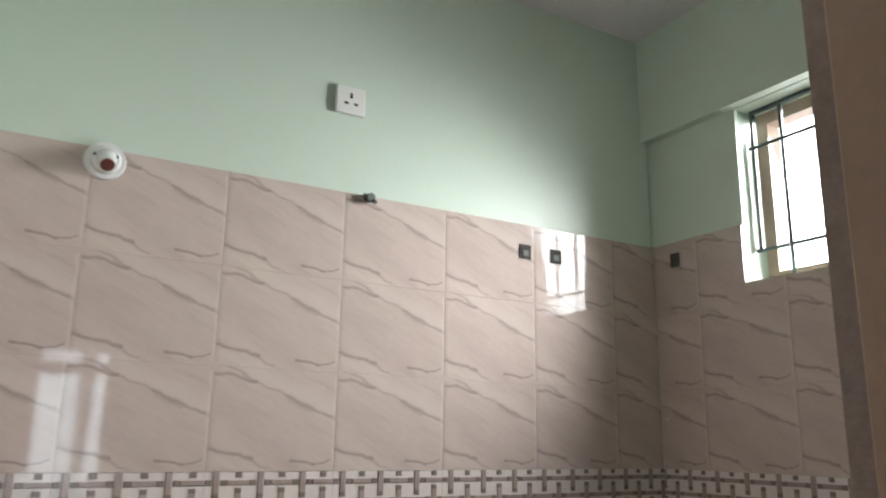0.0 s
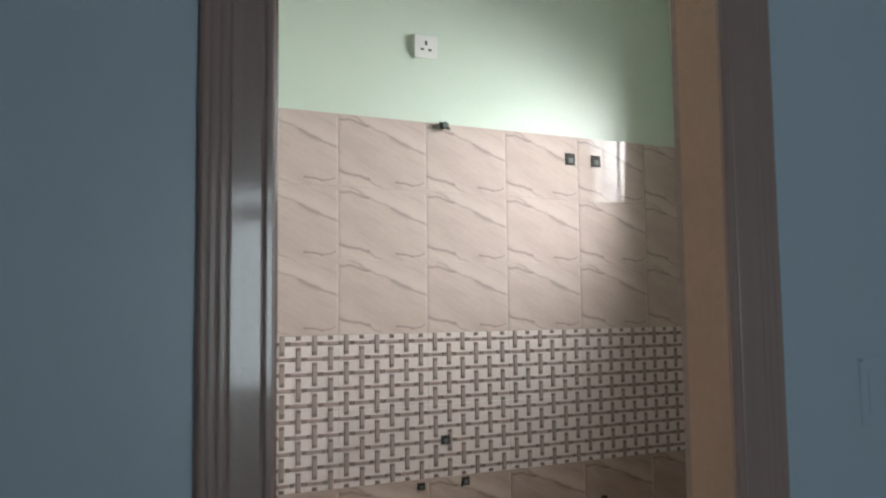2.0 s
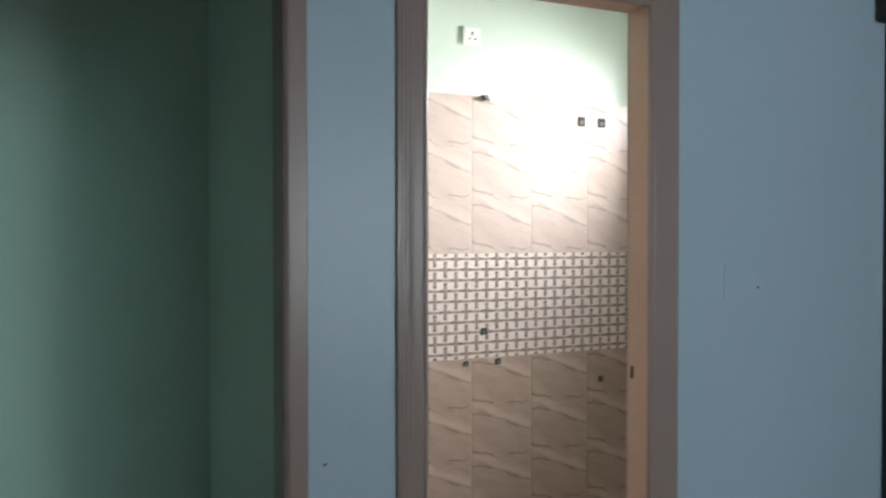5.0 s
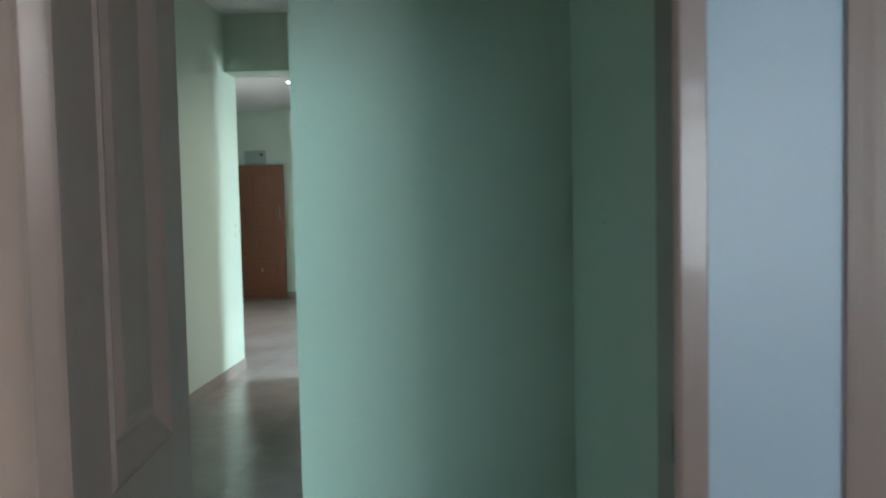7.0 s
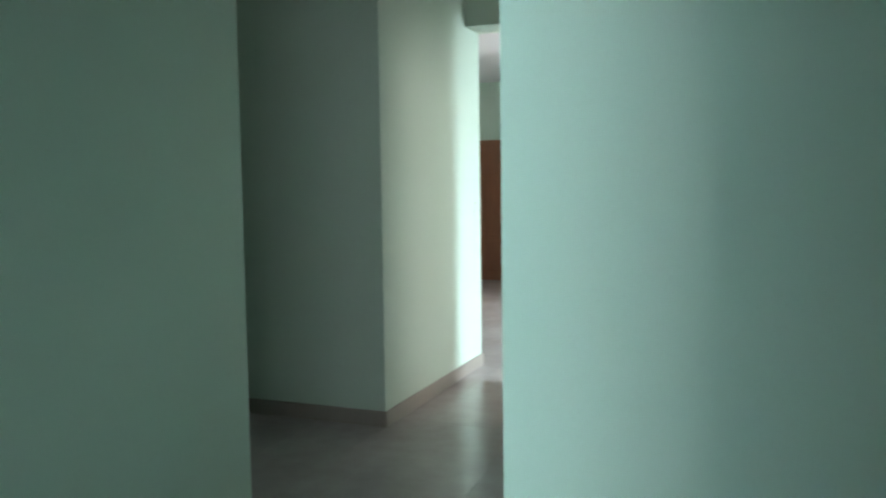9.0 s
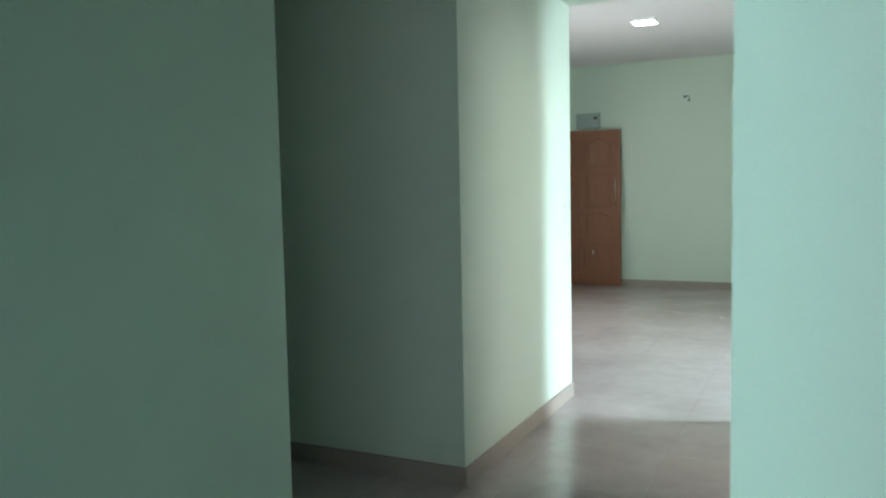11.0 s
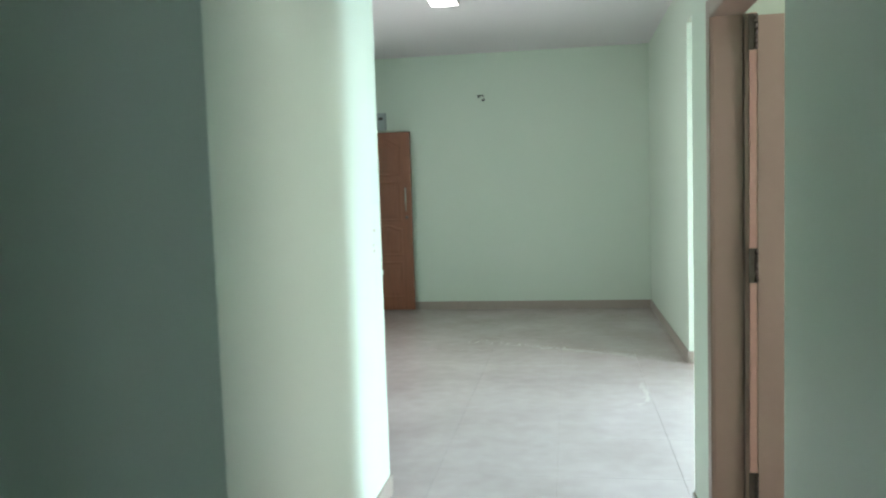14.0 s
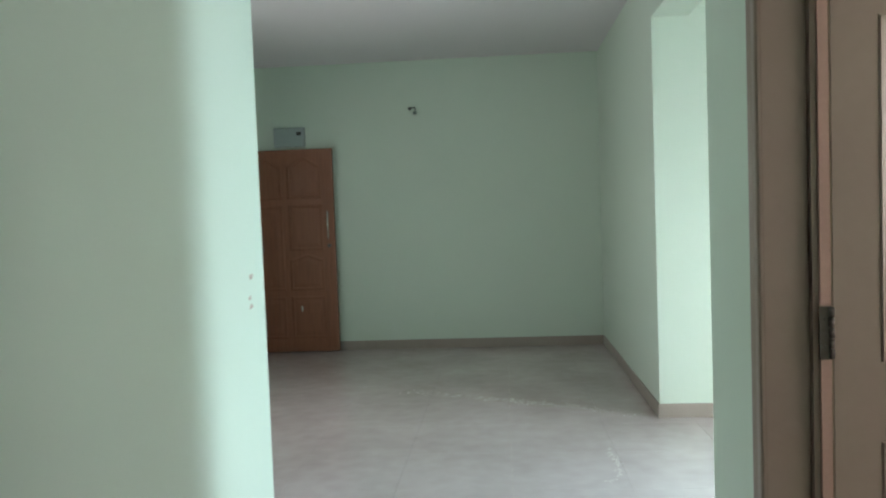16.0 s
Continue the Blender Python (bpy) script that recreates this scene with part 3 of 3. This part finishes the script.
# ---- things on the end wall ----
box = thing("meter_box", "grey translucent plastic meter box above the entrance door", "electrical box", (-3.884, 11.34, 2.17))
box_part("casing", box, GREY, -0.163, 0.163, -0.06, 0.0, 0, 0.205, 0.008)
box_part("cover", box, GREY, -0.15, 0.15, -0.068, -0.0605, 0.012, 0.193, 0.003)
box_part("label_plate", box, DARK, 0.085, 0.135, -0.071, -0.0685, 0.12, 0.155, 0.001, "dark window on the cover")
bm = bmesh.new()
cyl(bm, (-0.03, 0, 0.02), (0, -1, 0), 0.018, 0.016, 0.02, 14)
cyl(bm, (-0.045, -0.02, 0.03), (1, -0.2, -0.05), 0.006, 0.006, 0.075, 10)
cyl(bm, (0.025, -0.03, 0.03), (0.1, 0, -1), 0.005, 0.004, 0.045, 10)
bx(bm, 0.010, 0.04, -0.045, -0.018, -0.040, -0.015)
wire = part("wire_stub", bm, CLIP, None)
wire.location = (-2.569, 11.34, 2.50)
tagged(wire, "short dark wire and connector sticking out of the wall", "wire")

# ---- ceiling lamp ----
lamp = thing("ceiling_light", "small square white LED ceiling light, switched on", "ceiling light", (-2.58, 8.67, H))
box_part("frame", lamp, PLASTIC, -0.125, 0.125, -0.125, 0.125, -0.022, 0, 0.006)
box_part("diffuser", lamp, LED, -0.108, 0.108, -0.108, 0.108, -0.027, -0.0222, 0.002, "glowing white diffuser")

# ---- filler patches on the corridor wall ----
for y, z, r in ((5.486, 1.268, 0.018), (5.470, 1.205, 0.014), (5.478, 1.178, 0.016)):
    bm = bmesh.new()
    ring = [bm.verts.new((0, math.cos(a) * r * (1 + 0.3 * math.sin(3 * a + z * 40)), math.sin(a) * r * 0.6 * (1 + 0.3 * math.sin(2 * a + y * 30)))) for a in [k * math.tau / 14 for k in range(14)]]
    top = bm.verts.new((0.003, 0, 0))
    for k in range(14):
        bm.faces.new((ring[k], ring[(k + 1) % 14], top))
    ob = part("filler_patch", bm, FILLER, None)
    ob.location = (-2.4415, y, z)
    tagged(ob, "small dab of beige filler on the green wall", "wall patch", group="filler patches")

# ---- swept dust and a traced shadow edge on the living room floor ----
DUST = material("pale_dust", (0.52, 0.475, 0.46), rough=0.95, vary=0.1, scale=20, fine=90, bump=0.2)


def dust_line(label, path, spread, count, seed):
    """Small flat flecks strewn along a line on the floor, thinning out at its ends."""
    rng = random.Random(seed)
    bm = bmesh.new()
    for _ in range(count):
        u = rng.triangular(0, len(path) - 1.001, (len(path) - 1) * 0.45)
        (ax, ay), (bx_, by) = path[int(u)], path[int(u) + 1]
        w = u - int(u)
        cx, cy = ax + (bx_ - ax) * w + rng.gauss(0, spread), ay + (by - ay) * w + rng.gauss(0, spread)
        r, turn, z = rng.uniform(0.003, 0.009), rng.uniform(0, math.tau), rng.uniform(0.0006, 0.0016)
        ring = [bm.verts.new((cx + math.cos(turn + a) * r * rng.uniform(0.6, 1.3), cy + math.sin(turn + a) * r * rng.uniform(0.6, 1.3), 0.0003)) for a in (0, 1.25, 2.5, 3.8, 5.0)]
        top = bm.verts.new((cx, cy, z))
        for k in range(5):
            bm.faces.new((ring[k], ring[(k + 1) % 5], top))
    tagged(part("floor_dust", bm, DUST, None), label, "dust", kind="stuff")


# Near the wall corner the flecks trace the shadow's edge; further on, dust.
dust_line("thin line of pale swept dust on the floor tiles, traced along the shadow's edge near the wall corner", [(-0.67, 8.44), (-1.03, 8.70), (-1.33, 8.86), (-1.76, 9.05), (-2.21, 9.23), (-2.60, 9.40)], 0.032, 420, 4)
dust_line("short curved streak of pale dust on the floor tiles", [(-1.08, 7.83), (-1.07, 7.61), (-1.08, 7.34), (-1.20, 7.15)], 0.010, 75, 5)

# ---- switch plate on the blue wall ----
sw = thing("switch_plate", "blank switch plate painted over in wall blue", "switch plate", (1.166, 0, 1.266))
box_part("plate", sw, BLUE, -0.069, 0.069, -0.0022, 0.0, -0.048, 0.046, 0.001)
box_part("insert", sw, BLUE, -0.052, 0.016, -0.0032, -0.0023, -0.034, 0.034, 0.0004)
# Ledge added so that its shadow draws the dark line along the plate's top.
box_part("shadow_lip", sw, BLUE, -0.069, 0.069, -0.0075, 0.0, 0.0462, 0.0495, 0.0006)
bm = bmesh.new()
cyl(bm, (0.050, -0.0022, -0.012), (0, -1, 0), 0.003, 0.003, 0.0015, 12)
part("screw", bm, DARK, sw, "dark screw hole")

# ---- wardrobe in the bedroom ----
wr = thing("wardrobe", "tall near-black wooden wardrobe with a cornice, against the blue wall", "wardrobe", (1.717, -0.002, 0))
box_part("body", wr, BLACKWOOD, 0, 0.72, -0.45, 0, 0.06, 2.03, 0.006)
box_part("plinth", wr, BLACKWOOD, 0.02, 0.70, -0.43, -0.01, 0.0, 0.0595, 0.003)
box_part("cornice", wr, BLACKWOOD, -0.045, 0.755, -0.50, 0, 2.0295, 2.40, 0.012)
for k in (0, 1):
    d = box_part("wardrobe_door", wr, BLACKWOOD, 0.010 + k * 0.352, 0.358 + k * 0.352, -0.469, -0.4505, 0.08, 2.01, 0.004)
    bm = bmesh.new()
    cyl(bm, (0.32 + k * 0.08, -0.469, 1.0), (0, -1, 0), 0.012, 0.015, 0.025, 16)
    part("knob", bm, STEEL, d, "small steel knob")

# ---- bathroom fittings ----
YT = 1.736
so = thing("wall_socket", "white three-pin wall socket on a raised box", "socket", (1.184, 1.745, 2.342))
box_part("back_box", so, PLASTIC, -0.042, 0.044, -0.006, 0, -0.040, 0.046, 0.003)
box_part("plate", so, PLASTIC, -0.044, 0.046, -0.014, -0.0062, -0.042, 0.042, 0.003)
bm = bmesh.new()
bx(bm, -0.003, 0.005, -0.0152, -0.0140, 0.006, 0.022)
bx(bm, -0.020, -0.008, -0.0152, -0.0140, -0.014, -0.007)
bx(bm, 0.010, 0.022, -0.0152, -0.0140, -0.014, -0.007)
part("pin_slots", bm, DARK, so, "dark pin slots")
bh = thing("bulb_holder", "white angled batten bulb holder without a bulb", "lamp holder", (0.557, YT, 2.034))
bm = bmesh.new()
cyl(bm, (0, 0, 0), (0, -1, 0), 0.048, 0.045, 0.010, 40)
cyl(bm, (0, -0.010, 0), (0, -1, 0), 0.036, 0.030, 0.010, 40)
part("base", bm, PLASTIC, bh)
bm = bmesh.new()
cyl(bm, (0, -0.014, 0.006), (0.02, -0.75, -0.65), 0.024, 0.019, 0.044, 28)
part("socket_cup", bm, PLASTIC, bh)
bm = bmesh.new()
cyl(bm, (0.0015, -0.0462, -0.0218), (0.02, -0.75, -0.65), 0.0165, 0.0155, 0.004, 24)
part("socket_opening", bm, BROWN, bh, "brown socket opening")
for sx in (-0.026, 0.024):
    bm = bmesh.new()
    cyl(bm, (sx, -0.0195, 0.008), (0, -1, 0), 0.0042, 0.0036, 0.003, 12)
    part("screw", bm, CLIP, bh, "dark screw")
bm = bmesh.new()
cyl(bm, (0, 0, 0), (0, -1, 0), 0.017, 0.016, 0.030, 18)
bx(bm, -0.022, 0.014, -0.012, -0.002, 0.004, 0.016)
cyl(bm, (0.008, -0.02, -0.008), (0.3, -0.6, -0.5), 0.009, 0.007, 0.022, 12)
pc = part("pipe_clip", bm, CLIP, None)
pc.location = (1.252, YT, 2.058)
pc.scale = (0.75, 0.75, 0.75)
tagged(pc, "grey-green plastic pipe stub at the tile edge", "pipe")


def cut_box(at, w, h, facing, label):
    """A near-black block, the inner shade put into its colour, for a square pipe or wire hole with ragged lips."""
    bm = bmesh.new()
    bx(bm, -w / 2, w / 2, -0.003, 0.004, -h / 2, h / 2)
    bx(bm, -w * 0.22, w * 0.25, -0.006, -0.003, -h * 0.3, h * 0.1, 1)
    ob = part("wall_outlet", bm, (DARK, CLIP), None)
    ob.matrix_world = Matrix.Translation(at) @ pose(0, 0, 0, 0, 0, facing)
    tagged(ob, label, "outlet", group="open outlets in the bathroom tiles")


cut_box((1.801, YT, 1.976), 0.044, 0.046, 0, "dark open wire outlet cut in the wall tile")
cut_box((1.923, YT, 1.976), 0.044, 0.046, 0, "dark open wire outlet cut in the wall tile")
cut_box((2.363, 1.637, 2.003), 0.038, 0.046, 90, "dark open wire outlet cut in the wall tile")
cut_box((1.247, YT, 0.938), 0.034, 0.032, 0, "dark square pipe outlet in the woven border")
cut_box((1.152, YT, 0.787), 0.028, 0.024, 0, "dark square pipe outlet under the woven border")
cut_box((1.324, YT, 0.789), 0.030, 0.030, 0, "dark square pipe outlet under the woven border")

cut_box((1.922, YT, 0.66), 0.026, 0.026, 0, "dark round pipe outlet in the lower tiles")
for at, turn, lab in (((-0.006, -0.0012, 0.907), 0, "small dark scuff on the blue wall"), ((-0.0312, 1.0, 1.326), -90, "small dark scuff on the green wall"), ((2.3618, 1.709, 1.472), -90, "small pale chip on a wall tile")):
    bm = bmesh.new()
    ring = [bm.verts.new((math.cos(a) * 0.005 * (1 + 0.35 * math.sin(2 * a)), 0, math.sin(a) * 0.003)) for a in [k * math.tau / 10 for k in range(10)]]
    top = bm.verts.new((0, -0.001, 0))
    for k in range(10):
        bm.faces.new((ring[k], ring[(k + 1) % 10], top))
    ob = part("wall_mark", bm, PLASTIC if "pale" in lab else CLIP, None)
    ob.matrix_world = Matrix.Translation(at) @ pose(0, 0, 0, 0, 0, turn)
    tagged(ob, lab, "wall mark")

# ---- windows ----
def window_bar(bm, a, b, r):
    d = Vector(b) - Vector(a)
    cyl(bm, a, d, r, r, d.length, 8)


win = thing("window_1", "small bathroom window with a dark steel grille and pale wooden frame", "window", (2.46, 1.11, 1.88), kind="structure")
inv = Matrix.Translation((-2.46, -1.11, -1.88))
for n_, lab, mat, x0, x1, w in (("grille_frame", "dark green steel grille frame", GRILLE, 2.425, 2.437, 0.012), ("window_frame", "pale wooden window frame", WINFRAME, 2.475, 2.535, 0.040)):
    bm = bmesh.new()
    y0, y1, z0, z1 = 0.862, 1.358 - (0.0 if mat is WINFRAME else 0.012), 1.882, 2.453
    bx(bm, x0, x1, y0, y0 + w, z0, z1)
    bx(bm, x0, x1, y1 - w, y1, z0 if mat is WINFRAME else z0 + 0.10, z1)
    bx(bm, x0, x1, y0 + w, y1 - w, z1 - w, z1)
    if mat is WINFRAME:
        bx(bm, x0, x1, y0 + w, y1 - w, z0, z0 + w)
    part(n_, bm, mat, win, lab).matrix_parent_inverse = inv
for y in (0.985, 1.115, 1.236):
    bm = bmesh.new()
    window_bar(bm, (2.431, y, 1.883), (2.431, y, 2.452), 0.0062)
    part("grille_bar", bm, GRILLE, win).matrix_parent_inverse = inv
for z in (1.985, 2.325):
    bm = bmesh.new()
    window_bar(bm, (2.424, 0.863, z), (2.424, 1.352, z), 0.0062)
    part("grille_bar", bm, GRILLE, win).matrix_parent_inverse = inv

win2 = thing("window_2", "bedroom window with two lights and a top light in a taupe frame", "window", (1.2, -3.4, 0.98), kind="structure")
inv = Matrix.Translation((-1.2, 3.4, -0.98))
bm = bmesh.new()
for x0, x1, z0, z1 in ((0.722, 0.785, 0.952, 2.098), (1.43, 1.498, 0.952, 2.098), (0.785, 1.43, 0.952, 1.01), (0.785, 1.43, 2.045, 2.098), (1.085, 1.185, 1.01, 2.045), (0.785, 1.085, 1.87, 1.965), (1.185, 1.43, 1.87, 1.965)):
    bx(bm, x0, x1, -3.43, -3.36, z0, z1)
part("window_frame", bm, ENAMEL, win2).matrix_parent_inverse = inv
for k in range(7):
    bm = bmesh.new()
    z = 1.12 + k * 0.10
    window_bar(bm, (0.785, -3.40, z), (1.43, -3.40, z), 0.004)
    part("grille_bar", bm, GRILLE, win2).matrix_parent_inverse = inv


# ---- wall tiles of the bathroom ----
TW, TH, ZT = 0.327, 0.251, 2.066
LEVELS = [ZT - k * TH for k in range(9)]


def tile_mesh(w, h, x_off, z_off, mat):
    """One glazed tile with eased edges; local x and z are measured from the middle of the full tile."""
    bm = bmesh.new()
    bx(bm, -w / 2 + x_off, w / 2 + x_off, 0, 0.0075, -h / 2 + z_off, h / 2 + z_off)
    front = [e for e in bm.edges if all(v.co.y < 0.001 for v in e.verts)]
    bmesh.ops.bevel(bm, geom=front, offset=0.0005, segments=1, affect="EDGES")
    return mesh_of("tile", bm, mat)


def decor_mesh(w, x_off, odd):
    """A border tile with a raised basket weave; local axes as the plain tile."""
    bm = bmesh.new()
    bx(bm, -w / 2 + x_off, w / 2 + x_off, 0.0015, 0.0075, -TH / 2 + 0.0008, TH / 2 - 0.0008)
    px, pz = TW / 6, TH / 5
    lo, hi = x_off - w / 2, x_off + w / 2

    def bar(cx, cz, a, b, slot, up):
        x0, x1 = max(lo, cx - a), min(hi, cx + a)
        if x1 - x0 > 0.002:
            y = 0.0015 - up
            z0, z1 = max(-TH / 2, cz - b), min(TH / 2, cz + b)
            e = 0.0012
            base = [bm.verts.new(c) for c in ((x0, 0.0015, z0), (x1, 0.0015, z0), (x1, 0.0015, z1), (x0, 0.0015, z1))]
            top = [bm.verts.new(c) for c in ((x0 + e, y, z0 + e), (x1 - e, y, z0 + e), (x1 - e, y, z1 - e), (x0 + e, y, z1 - e))]
            bm.faces.new(top).material_index = slot
            for k in range(4):
                bm.faces.new((base[k], base[(k + 1) % 4], top[(k + 1) % 4], top[k])).material_index = slot

    for i in range(6):
        for j in range(5):
            cx, cz = -TW / 2 + (i + 0.5) * px, -TH / 2 + (j + 0.5) * pz
            if (i + j + odd) % 2:
                bar(cx, cz, 0.0080, pz * 0.53, 1, 0.0030)
                for s in (-1, 1):
                    bar(cx + s * px * 0.33, cz, 0.0082, 0.0066, 2, 0.0022)
            else:
                bar(cx, cz, px * 0.52, 0.0062, 1, 0.0024)
                for s in (-1, 1):
                    bar(cx, cz + s * pz * 0.36, 0.0084, 0.0062, 2, 0.0022)
    return mesh_of("decor_tile", bm, DECOR, WEAVE, KNOT)


def tile_wall(parent, start, end, joint, to_world, turn, holes=()):
    """Lays tiles from start to end along a wall, with one joint at the given place."""
    plain, decor = {}, {}
    k = math.floor((start - joint) / TW)
    while joint + k * TW < end - 0.01:
        c0, c1 = max(start, joint + k * TW) + 0.0002, min(end, joint + (k + 1) * TW) - 0.0002
        mid = joint + (k + 0.5) * TW
        k += 1
        if c1 - c0 < 0.012:
            continue
        for r in range(9):
            top = LEVELS[r]
            bot = max(0.004, top - TH)
            spans = [(c0, c1, bot, top)]
            for h0, h1, hb, ht in holes:
                cut = []
                for a, b, zb, zt in spans:
                    if b <= h0 or a >= h1 or zt <= hb or zb >= ht:
                        cut.append((a, b, zb, zt))
                        continue
                    if a < h0:
                        cut.append((a, h0, zb, zt))
                    if b > h1:
                        cut.append((h1, b, zb, zt))
                    if zb < hb:
                        cut.append((max(a, h0), min(b, h1), zb, hb))
                spans = cut
            for a, b, zb, zt in spans:
                if b - a < 0.012 or zt - zb < 0.012:
                    continue
                key = (round(b - a, 4), round((a + b) / 2 - mid, 4), round(zt - zb, 4), round((zt + zb) / 2 - (top - TH / 2), 4))
                if r in (3, 4):
                    dk = (*key[:2], r % 2)
                    if dk not in decor:
                        decor[dk] = decor_mesh(*dk)
                    ob = new("decor_tile", decor[dk])
                else:
                    low = r > 4
                    if (key, low) not in plain:
                        plain[key, low] = tile_mesh(key[0], key[2] - 0.0003, key[1], key[3], TILE_LOW if low else TILE)
                    ob = new("tile", plain[key, low])
                ob.parent = parent
                ob.matrix_world = Matrix.Translation(to_world(mid, top - TH / 2)) @ pose(0, 0, 0, 0, 0, turn)


tile_wall(bpy.data.objects["wall_north_bath"], 0.099, 2.363, 0.857, lambda a, z: (a, YT, z), 0)
tile_wall(bpy.data.objects["wall_east_bath"], -1.736, -0.129, -1.736 + 0.19, lambda a, z: (2.363, -a, z), -90, [(-1.362, -0.858, 1.88, 2.46)])
tile_wall(bpy.data.objects["wall_west_bath"], 0.129, 1.736, 0.35, lambda a, z: (0.099, a, z), 90)


# ---- floor tiles ----
def floor_tiles(x0, x1, y0, y1, size, jx, jy):
    meshes = {}
    i0, j0 = math.floor((x0 - jx) / size), math.floor((y0 - jy) / size)
    for i in range(i0, i0 + 40):
        for j in range(j0, j0 + 40):
            a0, a1 = max(x0, jx + i * size) + 0.0006, min(x1, jx + (i + 1) * size) - 0.0006
            b0, b1 = max(y0, jy + j * size) + 0.0006, min(y1, jy + (j + 1) * size) - 0.0006
            if a1 - a0 < 0.02 or b1 - b0 < 0.02:
                continue
            key = (round(a1 - a0, 3), round(b1 - b0, 3))
            if key not in meshes:
                bm = bmesh.new()
                bx(bm, -key[0] / 2, key[0] / 2, -key[1] / 2, key[1] / 2, -0.008, 0)
                bmesh.ops.bevel(bm, geom=[e for e in bm.edges if all(v.co.z > -0.001 for v in e.verts)], offset=0.0006, segments=1, affect="EDGES")
                meshes[key] = mesh_of("tile", bm, FLOOR)
            ob = new("tile", meshes[key])
            ob.parent = floor
            ob.location = ((a0 + a1) / 2, (b0 + b1) / 2, 0)


floor_tiles(-4.5, 2.0, 5.515, 11.34, 0.61, -1.049, 7.73)
floor_tiles(-2.442, -0.955, 1.696, 5.515, 0.61, -1.049, 7.73)
floor_tiles(-2.442, -0.03, 0.0, 1.696, 0.61, -1.049, 7.73)
floor_tiles(-3.9, -2.442, 2.46, 3.88, 0.61, -1.049, 7.73)
floor_tiles(-2.4, 2.46, -3.3, 0.0, 0.61, -1.049, 7.73)
floor_tiles(0.09, 2.36, 0.0, 1.74, 0.30, 0.19, 0.12)
